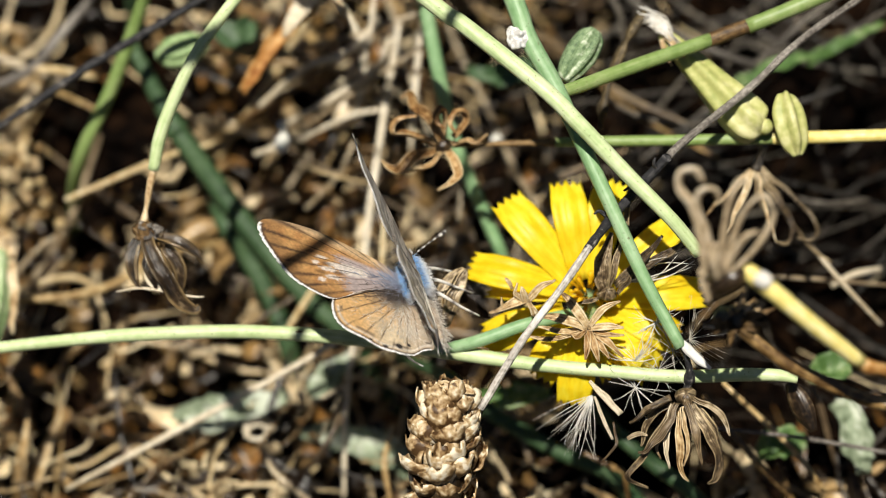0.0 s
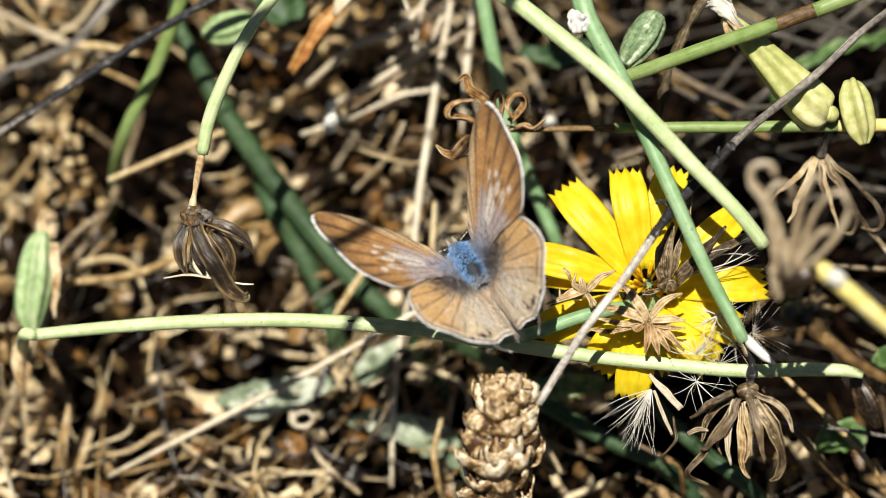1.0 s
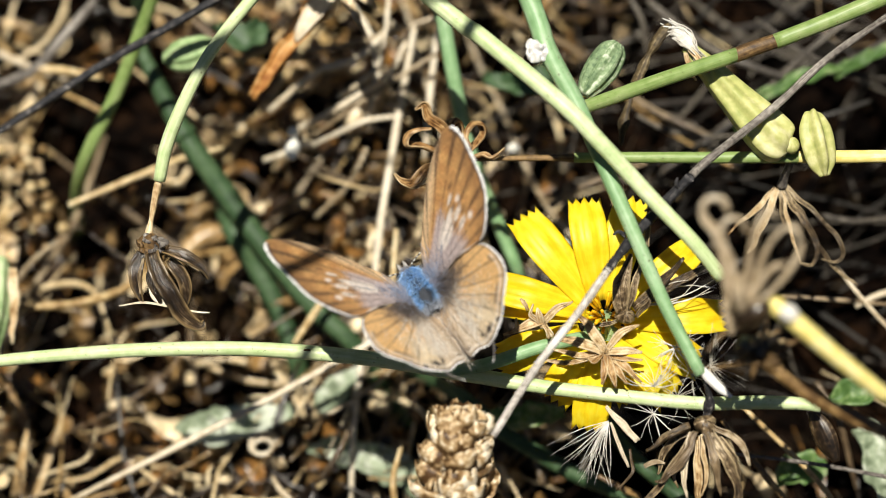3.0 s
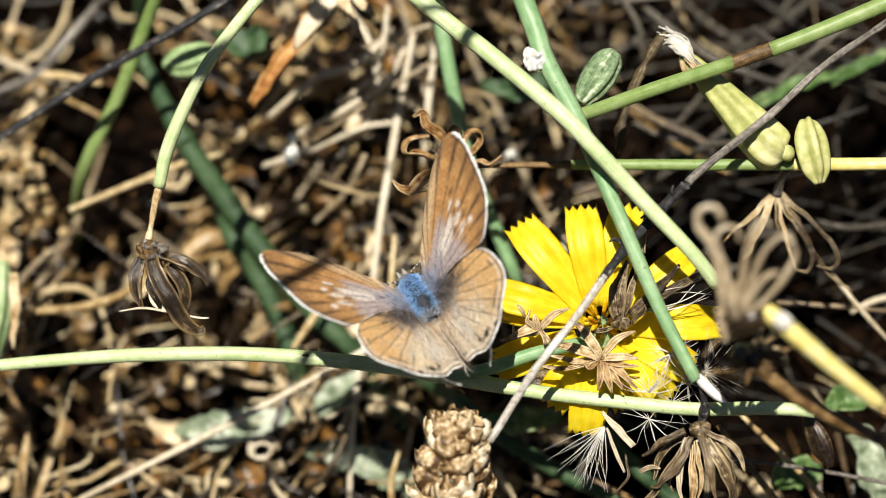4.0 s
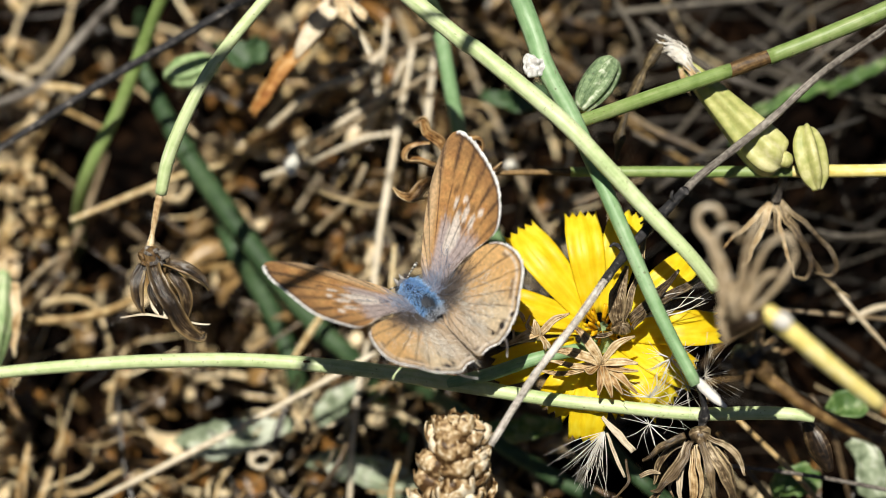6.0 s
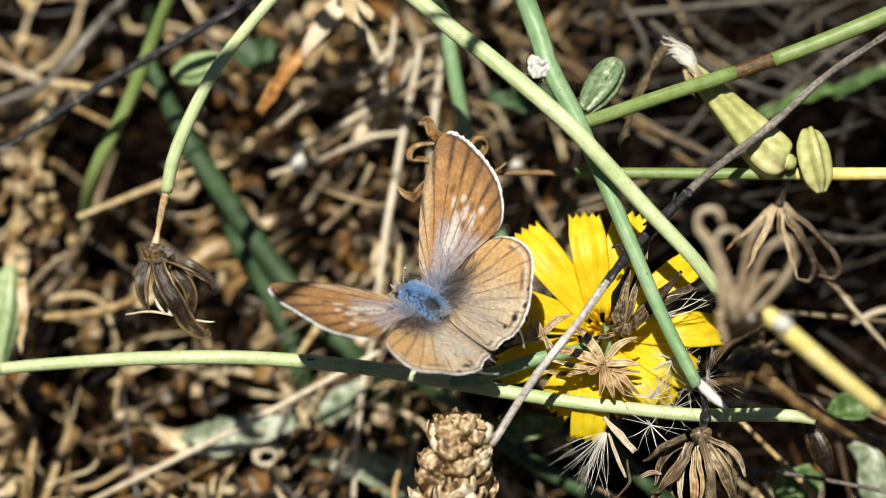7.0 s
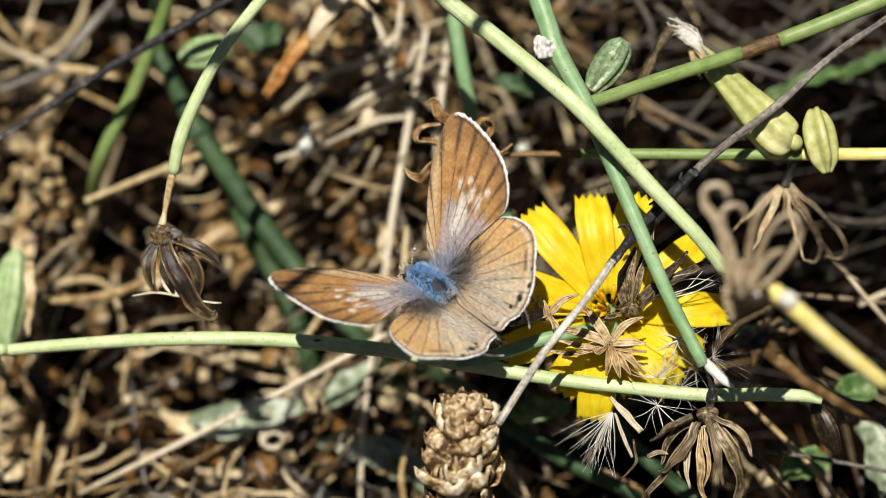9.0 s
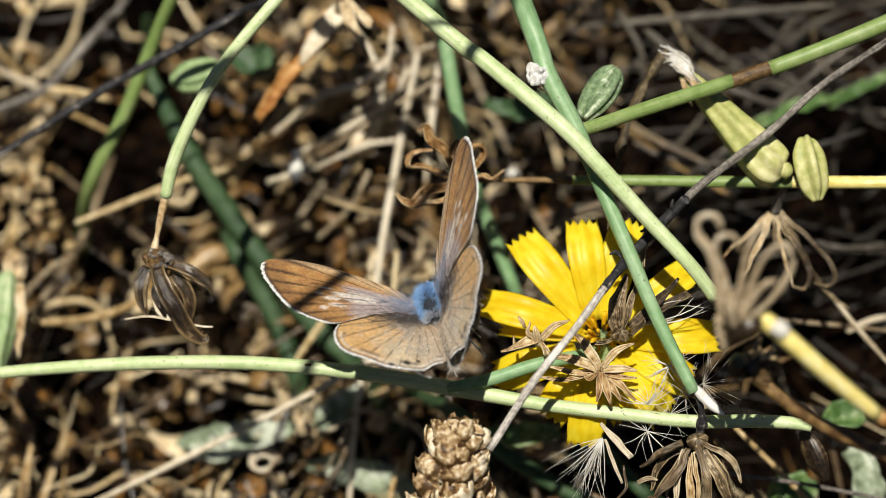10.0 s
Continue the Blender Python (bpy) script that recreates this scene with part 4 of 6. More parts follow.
    bracts(t, (([(2.30, 13.29, -4.0), (1.30, 15.00, -3.4), (0.33, 15.79, -3.0), (0.04, 16.64, -2.6), (-0.60, 16.30, -2.4)], 0.72, F), ([(1.77, 13.02, -4.0), (-0.08, 13.65, -3.2), (-1.26, 13.73, -2.6), (-1.26, 14.37, -2.2), (-0.63, 14.86, -2.0), (0.59, 14.91, -2.0)], 0.72, (0, 1, 0.6)),
               ([(1.84, 12.56, -4.0), (0.17, 12.03, -3.3), (-0.75, 11.07, -3.0), (-1.41, 11.17, -2.6), (-2.08, 11.77, -2.4)], 0.77, F), ([(2.29, 12.43, -4.0), (1.25, 11.32, -3.4), (0.06, 11.10, -3.0), (-0.90, 10.89, -2.8)], 0.42, (0, 1, 0.5)),
               ([(2.70, 12.54, -4.0), (3.25, 11.56, -3.4), (3.50, 10.62, -3.0), (2.91, 10.02, -2.6), (2.02, 9.53, -2.4)], 0.68, F), ([(3.11, 12.86, -4.0), (4.12, 13.19, -3.5), (4.78, 12.94, -3.2), (5.61, 13.59, -3.0)], 0.47, (0, 1, 0.5)),
               ([(3.12, 13.44, -4.0), (4.15, 14.53, -3.4), (4.02, 15.38, -3.0), (3.40, 15.39, -2.4), (2.92, 14.37, -2.0), (3.40, 13.55, -2.0)], 0.64, (-1, -0.3, 0.4)), ([(2.47, 13.45, -4.0), (2.73, 14.72, -3.4), (2.56, 15.57, -3.0), (2.19, 15.50, -2.4), (2.00, 14.56, -2.0), (2.59, 13.85, -2.0)], 0.59, (-1, -0.3, 0.4))), RUSTBRACT, 0.7, wide=1.15, crumple=0.1)
    # drooping pod with its wilted corolla, and the buds
    pod = tube([(18.29, 20.79, -4.5), (19.68, 19.32, -4.2), (21.64, 17.04, -3.7), (23.59, 14.86, -3.3), (24.69, 13.77, -3.2), (25.24, 13.41, -3.2)], [0.5, 0.82, 1.22, 1.62, 1.5, 0.5], sides=42, ribs=6, rib=0.11, steps=7)
    wilt = tube([(17.12, 22.37, -4.0), (16.09, 21.03, -4.2), (15.21, 19.36, -4.4), (14.34, 17.19, -4.8), (13.86, 15.42, -5.2), (13.70, 14.05, -5.6)], [0.35, 0.5, 0.45, 0.36, 0.42, 0.3], wobble=0.3, flat=0.6, seed=2)
    knob = lump(at(*[(25.37, 13.69, -2.8)][0]), (0.6, 0.6, 0.6), 5, 0.15)
    t = thing("seed_pod", low(pod, wilt, knob), "drooping ribbed yellow green seed pod with wilted tip", "seed pod")
    part("pod_body", pod, POD, t)
    part("wilted_corolla", wilt, WILT, t, "wilted brown shrivelled corolla")
    part("joint", knob, POD, t, "small pale round joint")
    rng = random.Random(4)
    a0, a1 = [(18.96, 20.04, -4.1), (17.12, 21.98, -4.1)]
    tuft = Shape()
    for i in range(46):
        o = [rng.gauss(0, 0.28) for _ in range(6)]
        tube([(a0[0] + o[0], a0[1] + o[1], a0[2] + 0.4 + o[2]), ((a0[0] + a1[0]) / 2 + o[3], (a0[1] + a1[1]) / 2 + o[4] + 0.3, a0[2] + 0.5), (a1[0] + o[5] * 1.2, a1[1] + o[3] * 1.2, a1[2] + o[4])], 0.05, sides=4, steps=3, shape=tuft)
    tagged(part("pappus", tuft, WHITE, t), "tuft of white silky hairs", kind="stuff")
    bracts(t, (([(18.47, 20.53, -3.6), (19.09, 19.58, -3.2), (19.79, 18.75, -3.0)], 0.5, F), ([(18.23, 20.32, -3.8), (18.39, 19.24, -3.6), (18.86, 18.43, -3.6)], 0.4, F)), BRACT)
    for nm, pts, r, mat, label in (
        ("flower_bud", [(26.80, 15.95, -3.0), (26.82, 15.62, -2.8), (26.90, 14.80, -2.8), (27.13, 13.60, -2.8), (27.42, 12.40, -3.0), (27.61, 11.55, -3.0)], [0.3, 0.72, 1.05, 1.1, 0.9, 0.34], POD, "plump ribbed yellow green bud on the level stem"),
        ("flower_bud", [(11.15, 16.90, 0.4), (11.70, 17.75, 0.2), (12.45, 18.85, 0.0), (13.15, 19.95, 0.0), (13.48, 20.45, 0.0)], [0.5, 0.95, 1.15, 0.95, 0.45], GREYBUD, "grey green downy ribbed bud beside the forked stem"),
        ("flower_bud", [(-20.14, 21.52, -13.0), (-19.28, 21.56, -13.0), (-18.03, 21.77, -13.0), (-16.88, 22.24, -13.0), (-16.19, 22.54, -13.0)], [0.3, 1.05, 1.26, 1.0, 0.47], BUD, "pale green bud behind the arching stem"),
        ("flower_bud", [(-32.86, -0.73, -13.0), (-33.03, 0.87, -13.0), (-32.70, 3.39, -13.0), (-32.45, 5.50, -13.0), (-32.12, 6.85, -13.0)], [0.5, 1.15, 1.35, 1.05, 0.4], BUD, "long green bud at the end of the perch stem"),
    ):
        s = tube(pts, r, sides=40, ribs=5 if "level" in label else 8, rib=0.2 if "level" in label else 0.11, steps=7)
        t = thing(nm, low(s), label, "bud", "buds of the plant")
        part("bud_body", s, mat, t)
        if "perch" in label:
            bracts(t, (([(-31.04, 5.85, -12.0), (-30.86, 3.33, -12.0), (-31.02, 0.19, -12.0)], 0.9, F), ([(-32.11, 6.34, -13.0), (-32.20, 7.37, -12.6), (-31.94, 8.34, -12.6)], 0.7, F)), BRACT)
            bracts(t, (([(-33.41, -0.81, -13.0), (-34.04, -2.91, -13.0), (-33.61, -5.43, -13.0)], 0.8, F), ([(-33.11, -1.23, -13.0), (-33.19, -3.33, -13.0), (-33.76, -5.64, -14.0)], 0.6, F)), BRACT)
    # woolly gall in the fork
    t = thing("gall", at(*[(8.07, 19.61, 2.4)][0]), "white woolly gall stuck on the stem", "gall")
    rng = random.Random(9)
    base = [(7.98, 19.55, 3.0)][0]
    w = lump(at(*base), (0.68, 0.78, 0.6), 3, 0.5, 28, 34, freq=2600)
    part("wool", w, GALL, t)
    # dry head that hangs behind the near one
    s = tube([(25.48, 12.71, -4.4), (25.19, 11.96, -6.0), (25.01, 11.25, -7.0)], [0.3, 0.26, 0.5], wobble=0.1)
    t = thing("dry_seed_head", low(s), "hanging dry grey brown seed head with papery bracts", "seed head")
    part("neck", s, TWIG, t)
    bracts(t, (([(24.93, 11.37, -7.0), (25.89, 9.63, -7.0), (26.94, 8.23, -7.2), (27.52, 7.03, -7.4), (27.21, 5.75, -7.6), (26.26, 5.92, -7.8)], 0.42, F), ([(25.17, 11.37, -7.0), (27.21, 9.35, -7.0), (28.62, 7.83, -7.2), (29.36, 6.63, -7.4), (28.89, 5.83, -7.6), (27.79, 6.09, -7.8)], 0.36, F),
               ([(25.25, 11.29, -7.0), (26.56, 8.97, -7.4), (28.07, 6.33, -7.8), (30.38, 4.30, -9.0)], 0.38, F), ([(24.85, 11.25, -7.0), (25.11, 9.05, -7.4), (25.94, 7.46, -7.8)], 0.4, F)), HEADBRACT)
    bracts(t, (([(24.69, 11.13, -7.0), (23.88, 9.10, -7.0), (23.32, 7.80, -7.0), (22.67, 6.42, -7.0)], 0.5, F), ([(24.61, 11.21, -7.0), (23.21, 9.64, -7.2), (21.24, 7.91, -7.4)], 0.4, F), ([(25.01, 11.05, -7.0), (25.58, 8.22, -7.2), (26.23, 5.81, -7.4)], 0.28, F)), BRACT)
    # near, blurred head of curled arms
    s = tube([(22.39, 2.04, 19.1), (21.54, 1.59, 19.1), (20.82, 1.26, 18.6), (20.23, 0.62, 17.6)], [0.5, 0.8, 0.85, 0.5], wobble=0.1, sides=12)
    t = thing("curled_seed_head", low(s), "blurred dry tan seed head with curled bracts near lens", "seed head")
    part("receptacle", s, DARKBRACT, t)
    part("stalk", tube([(21.95, 2.28, 19.1), (22.63, 1.81, 19.1), (24.27, 0.43, 19.1), (26.39, -1.31, 18.1), (29.59, -3.72, 16.1)], [0.4, 0.6, 0.6, 0.58, 0.5], sides=12), YELLOWSTEM, t, "blurred yellow stalk")
    part("dry_base", tube([(29.59, -3.72, 16.1), (33.73, -6.42, 11.0)] + [soil(48, -24)], [0.48, 0.34, 0.3], sides=10, wobble=0.1), ORANGE, t, "dry orange brown base of the stalk")
    part("pale_collar", tube([(23.01, 1.59, 19.6), (23.34, 1.36, 19.7), (23.68, 1.09, 19.6)], [0.5, 0.58, 0.5], sides=12), WHITE, t, "bleached collar")
    for pts, r in (
        ([(19.90, 1.44, 19.1), (19.50, 4.16, 20.6), (18.99, 5.95, 21.6), (18.23, 6.91, 22.2), (18.34, 7.79, 22.6), (19.21, 7.94, 22.6), (19.64, 7.30, 22.2)], 0.42),
        ([(20.35, 1.68, 19.1), (19.94, 4.17, 20.6), (19.32, 5.78, 21.6), (19.56, 6.68, 22.2), (20.38, 6.75, 22.2), (20.74, 5.99, 21.6)], 0.4),
        ([(20.87, 1.87, 19.1), (20.96, 4.17, 20.6), (21.35, 6.14, 21.6), (21.98, 7.30, 22.2), (22.45, 6.89, 22.2)], 0.42),
        ([(21.10, 1.77, 19.6), (21.74, 3.22, 20.6), (22.37, 3.98, 21.2), (22.95, 4.17, 21.6)], 0.5),
        ([(21.45, 1.84, 19.6), (22.88, 3.22, 20.6), (23.79, 4.61, 21.2), (24.03, 5.45, 21.6)], 0.45),
        ([(20.62, 1.49, 19.6), (20.41, 2.46, 20.6), (20.36, 3.11, 21.0), (20.49, 3.57, 21.2)], 0.62),
        ([(20.99, 1.87, 19.1), (21.87, 4.78, 20.6), (22.76, 6.07, 21.6), (23.54, 6.30, 22.0), (23.87, 5.56, 22.0)], 0.4),
        ([(20.08, 0.18, 18.1), (19.78, 1.18, 18.8), (19.55, 2.11, 19.4)], 0.45),
    ):
        part("bract", tube(pts, [r * 0.6] + [r * 0.82] * (len(pts) - 2) + [r * 0.6], sides=10, wobble=0.08, flat=0.55, seed=int(r * 100)), TANBRACT, t)
    # heads below the forked stem
    s = lump(at(*[(19.21, -5.48, 0.6)][0]), (0.75, 0.7, 0.7), 6, 0.6)
    t = thing("dead_flower_head", low(s), "hanging dead flower head of papery brown bracts", "flower head")
    part("calyx", s, HEADBRACT, t)
    bracts(t, (([(18.26, -5.59, 1.0), (16.68, -6.42, 1.0), (15.27, -7.26, 0.6)], 0.69, (0, 1, 0.6)), ([(18.56, -5.94, 1.0), (17.19, -7.99, 1.0), (16.04, -9.69, 0.6), (15.12, -10.97, 0.2), (16.44, -11.73, 0.0)], 0.54, F),
               ([(19.49, -5.92, 1.0), (20.38, -7.65, 1.2), (21.21, -9.37, 0.8), (21.15, -11.08, 0.4), (20.58, -11.39, 0.0)], 0.72, F), ([(19.74, -5.77, 0.8), (20.87, -7.26, 0.8), (21.51, -9.02, 0.4), (21.30, -10.62, 0.0)], 0.34, F), ([(18.27, -5.97, 0.4), (16.69, -7.08, 0.0), (16.12, -8.83, -0.4)], 0.52, F)), HEADBRACT, 0.9, crumple=0.2, wide=1.05)
    bracts(t, (([(18.56, -6.22, 0.8), (18.70, -8.59, 0.8), (18.83, -10.51, 0.4), (19.38, -11.30, 0.0)], 0.52, F), ([(18.88, -6.14, 0.6), (19.23, -8.49, 0.4), (19.05, -10.28, 0.0)], 0.34, F)), BRACT, 0.9, crumple=0.2, wide=0.9)
    bracts(t, (([(18.63, -5.83, 1.4), (17.89, -7.38, 1.6), (16.62, -8.84, 1.4), (15.76, -9.21, 1.2)], 0.5, F), ([(19.17, -5.84, 1.4), (19.81, -8.03, 1.6), (20.09, -10.28, 1.2)], 0.55, F), ([(18.40, -5.91, 1.2), (17.73, -8.07, 1.2), (18.00, -10.41, 0.8)], 0.5, F), ([(19.65, -5.69, 1.2), (21.33, -6.57, 1.2), (22.17, -8.22, 0.8)], 0.45, F)), GREYSTRAW, 0.9, crumple=0.2, wide=1.05)
    bracts(t, (([(17.84, -8.07, 0.2), (17.24, -8.85, 0.0), (17.34, -9.71, 0.0)], 0.20, F), ([(15.10, -8.23, 0.0), (15.89, -7.97, 0.0), (16.51, -8.13, 0.0)], 0.29, F), ([(14.18, -7.04, 0.0), (14.31, -8.81, 0.0), (13.19, -9.97, -0.4)], 0.14, F)), GREYSTRAW, 0.9, crumple=0.2, wide=1.05)
    # ribbed plantain spike
    build_spike()


def build_spike():
    axis = [(3.15, -5.50, 4.5), (2.90, -7.20, 4.5), (2.55, -10.0, 4.0), (2.25, -13.1, 1.5)] + [soil(1.2, -24)]
    core = tube(axis, [0.6, 1.25, 1.4, 1.35, 0.5], sides=12)
    t = thing("plantain_spike", low(core), "dry tan plantain seed spike of crowded capsules", "seed spike")
    part("spike_core", core, DARKBRACT, t)
    rng = random.Random(21)
    kinds = []
    for k in range(8):
        s = Shape()
        for shell in (0, 1):
            rows = []
            lean_ = Matrix.Rotation(rng.uniform(-0.5, 0.5), 3, "Y") @ Matrix.Rotation(rng.uniform(-0.2, 0.3) - 0.5 * shell, 3, "X")
            for i in range(8):
                u = i / 7
                w = (0.95 - 0.25 * shell) * math.sin(math.pi * (0.16 + 0.74 * u)) * rng.uniform(0.9, 1.1)
                rows.append([lean_ @ (Vector((w * q + rng.gauss(0, 0.03), 2.0 * (u - 0.4) + rng.gauss(0, 0.04) + 0.18 * abs(q), 0.55 * math.sin(u * 2.6) - 0.75 * w * q * q - 0.3 * shell + rng.gauss(0, 0.03))) * 0.001) for q in (-1, -0.6, -0.2, 0.2, 0.6, 1)])
            sheet(rows, 0.00007, s)
        kinds.append(mesh("capsule", s, TAN))
    c = bend([(*p, r) for p, r in zip(axis[:4], (0.8, 1.75, 1.95, 1.85))], 14)
    n = 0
    for i in range(0, len(c) - 2, 4):
        p, q = at(*c[i][:3]), at(*c[i + 1][:3])
        d = (p - q).normalized()
        x = d.orthogonal().normalized()
        y = d.cross(x)
        m = 3 if i == 0 else 6
        for j in range(m):
            a = 2 * math.pi * (j + 0.5 * (n % 2) + rng.uniform(-0.2, 0.2)) / m
            out = x * math.cos(a) + y * math.sin(a)
            up = (d * 0.8 + out * 0.55).normalized()
            z = (out - up * out.dot(up)).normalized()
            k = rng.uniform(0.95, 1.35)
            up = (up + Vector((rng.gauss(0, 0.2), rng.gauss(0, 0.2), rng.gauss(0, 0.2)))).normalized()
            z = (out - up * out.dot(up)).normalized()
            ob = new("capsule", kinds[rng.randrange(8)])
            side = up.cross(z)
            ob.parent = t
            place = p + d * rng.gauss(0, 0.0003) + out * (c[i][3] * rng.uniform(0.00060, 0.00090)) - HOME[t]
            ob.matrix_basis = Matrix.Translation(place) @ Matrix((side, up, z)).transposed().to_4x4() @ Matrix.Diagonal((k, k, k, 1))
        n += 1
    top = [(3.30, -5.20, 5.1)][0]
    for i in range(9):
        a = rng.uniform(0, 6.28)
        s = strip([top, (top[0] + math.cos(a) * 0.8, top[1] + 0.4 + math.sin(a) * 0.3, top[2] + 0.4), (top[0] + math.cos(a) * 1.5, top[1] + 0.2 + math.sin(a) * 0.8, top[2] + 0.5)], [0.5, 0.8, 0.2], (0, 0.6, 1), 0.5, 0.1, steps=4)
        part("tip_scale", s, BRACT, t)


def build_flower():
    heart = [(12.54, 1.84, -3.3)][0]
    back_ = tube([(heart[0] - 0.6, heart[1] - 3.4, heart[2] - 1.6), (heart[0] - 0.3, heart[1] - 1.6, heart[2] - 1.2), heart], [0.5, 1.3, 1.0], sides=16, ribs=8, rib=0.08)
    t = thing("yellow_flower", low(back_), "bright yellow daisy like flower with notched ray petals", "flower")
    part("calyx", back_, BUD, t, "green ribbed calyx")
    for a, e, w, dz in (
        ((11.68, 2.85), (6.98, 8.70), 2.58, 0.3),
        ((12.17, 3.05), (11.16, 9.72), 2.42, 0.6),
        ((12.81, 3.03), (14.39, 9.85), 2.42, 0.2),
        ((13.68, 2.49), (18.75, 6.71), 2.17, 0.0),
        ((13.95, 1.85), (20.45, 1.98), 2.42, 0.9),
        ((11.35, 2.38), (4.47, 4.17), 2.25, 0.8),
        ((11.42, 2.05), (5.77, 2.69), 1.67, -0.4),
        ((10.92, 0.77), (5.35, -0.99), 2.42, 0.6),
        ((11.63, 0.24), (9.05, -3.64), 2.50, 1.1),
        ((12.35, 0.10), (11.37, -5.59), 2.42, 1.4),
        ((13.16, 0.33), (14.43, -3.64), 2.50, 1.0),
        ((13.72, 0.56), (16.90, -3.49), 2.75, 1.4),
        ((14.06, 1.20), (18.71, -1.23), 2.58, 1.0),
    ):
        mid = ((a[0] + e[0]) / 2, (a[1] + e[1]) / 2, -2.6 + dz)
        part("petal", strip([(*a, -3.3), mid, (a[0] * 0.2 + e[0] * 0.8, a[1] * 0.2 + e[1] * 0.8, -2.8 + dz), (*e, -3.5 + dz)], [w * 0.72, w * 1.08, w * 1.14, w * 0.98], (0.1, 0.25, 1), -0.12, 0.1, steps=6, across=17, teeth=0.5, groove=0.05), PETAL, t)
    rng = random.Random(2)
    for i in range(34):
        a, r = rng.uniform(0, 6.28), rng.uniform(0.2, 1.5)
        b = (heart[0] + math.cos(a) * r * 0.5, heart[1] + math.sin(a) * r * 0.5, heart[2] + 0.2)
        e = (heart[0] + math.cos(a) * r * 1.3, heart[1] + math.sin(a) * r * 1.3, heart[2] + rng.uniform(1.0, 2.2))
        part("stamen", tube([b, e], [0.1, 0.13], sides=6, steps=3), FLORET, t)
    # dead heads lying before the flower
    F = (0, 0.2, 1)
    s = lump(at(*[(13.89, 1.83, -0.1)][0]), (0.7, 0.6, 0.6), 12, 0.5)
    t = thing("dead_flower_head", low(s), "dead blackish brown head lying before yellow petals", "flower head")
    part("calyx", s, HEADBRACT, t)
    bracts(t, (([(13.65, 2.02, 0.1), (13.61, 3.84, 0.7), (14.28, 6.00, 1.1)], 1.35, F), ([(14.53, 2.36, 0.1), (16.36, 4.02, 0.7), (17.79, 5.70, 1.1)], 0.8, F), ([(14.93, 2.59, 0.1), (17.54, 4.17, 0.6), (19.75, 5.44, 0.9)], 0.75, F), ([(14.05, 2.28, 0.3), (14.63, 4.12, 0.9), (14.98, 5.67, 1.1)], 0.6, F),
               ([(13.25, 1.51, 0.1), (12.54, 1.28, 0.3), (11.91, 1.21, 0.3)], 0.35, F), ([(14.71, 1.80, 0.1), (15.39, 2.56, 0.5), (15.56, 3.09, 0.7)], 0.4, F), ([(15.18, 7.18, 0.1), (14.63, 7.65, 0.3), (13.83, 7.03, 0.3)], 0.22, F), ([(15.40, 6.54, 0.1), (15.26, 7.64, 0.3), (15.51, 8.50, 0.3)], 0.5, F)), HEADBRACT)
    part("pappus", hairs([(15.32, 2.58, 0.1)][0], [(19.99, 3.94, 0.9), (20.28, 4.49, 0.9), (19.83, 3.56, 0.7), (19.46, 4.80, 1.1), (18.08, 4.24, 1.1), (20.02, 3.69, 1.1), (18.88, 4.45, 0.7)], 0.045), WHITE, t, "stiff white hairs")
    s = lump(at(*[(12.54, -0.62, 0.5)][0]), (0.5, 0.45, 0.45), 14, 0.4)
    t = thing("dry_seed_head", low(s), "spread tan seed head with narrow papery bracts", "seed head")
    part("receptacle", s, DARKBRACT, t)
    bracts(t, (([(12.54, -0.64, 0.9), (11.67, 0.80, 1.5), (10.60, 2.11, 1.5)], 0.57, F), ([(12.50, -0.64, 0.9), (10.95, -0.01, 1.5), (9.04, 0.18, 1.5)], 0.60, F), ([(12.50, -0.72, 0.9), (10.34, -1.32, 1.1), (8.18, -1.16, 1.1)], 0.30, F), ([(12.50, -0.71, 0.7), (10.93, -0.86, 1.1), (9.02, -0.44, 1.3)], 0.42, F),
               ([(12.62, -0.56, 0.9), (13.54, 0.65, 1.5), (14.80, 1.21, 1.5)], 0.42, F), ([(12.62, -0.64, 0.9), (13.76, -0.52, 1.3), (14.96, -0.62, 1.3)], 0.48, F)), BRACT, wide=1.35, crumple=0.1)
    bracts(t, (([(12.62, -0.75, 0.7), (13.67, -1.06, 1.1), (15.00, -1.12, 1.1)], 0.36, F), ([(12.54, -0.76, 0.9), (12.48, -1.75, 1.3), (12.31, -2.81, 1.3)], 0.51, F),
               ([(12.58, -0.76, 0.9), (12.95, -1.84, 1.3), (13.24, -2.97, 1.1)], 0.54, F), ([(12.62, -0.75, 0.7), (13.34, -1.76, 1.1), (13.95, -2.79, 1.1)], 0.48, F), ([(12.66, -0.71, 0.7), (13.85, -1.57, 1.1), (14.97, -2.60, 0.9)], 0.48, F), ([(12.34, -0.80, 1.1), (11.71, -1.28, 1.5), (11.32, -1.04, 1.5)], 0.30, F)), RUSTBRACT, wide=1.2, crumple=0.1)
    s = lump(at(*[(8.19, 1.34, -0.1)][0]), (0.4, 0.35, 0.35), 15, 0.4)
    t = thing("dry_seed_head", low(s), "small curled tan bracts on the branch", "seed head")
    part("receptacle", s, BRACT, t)
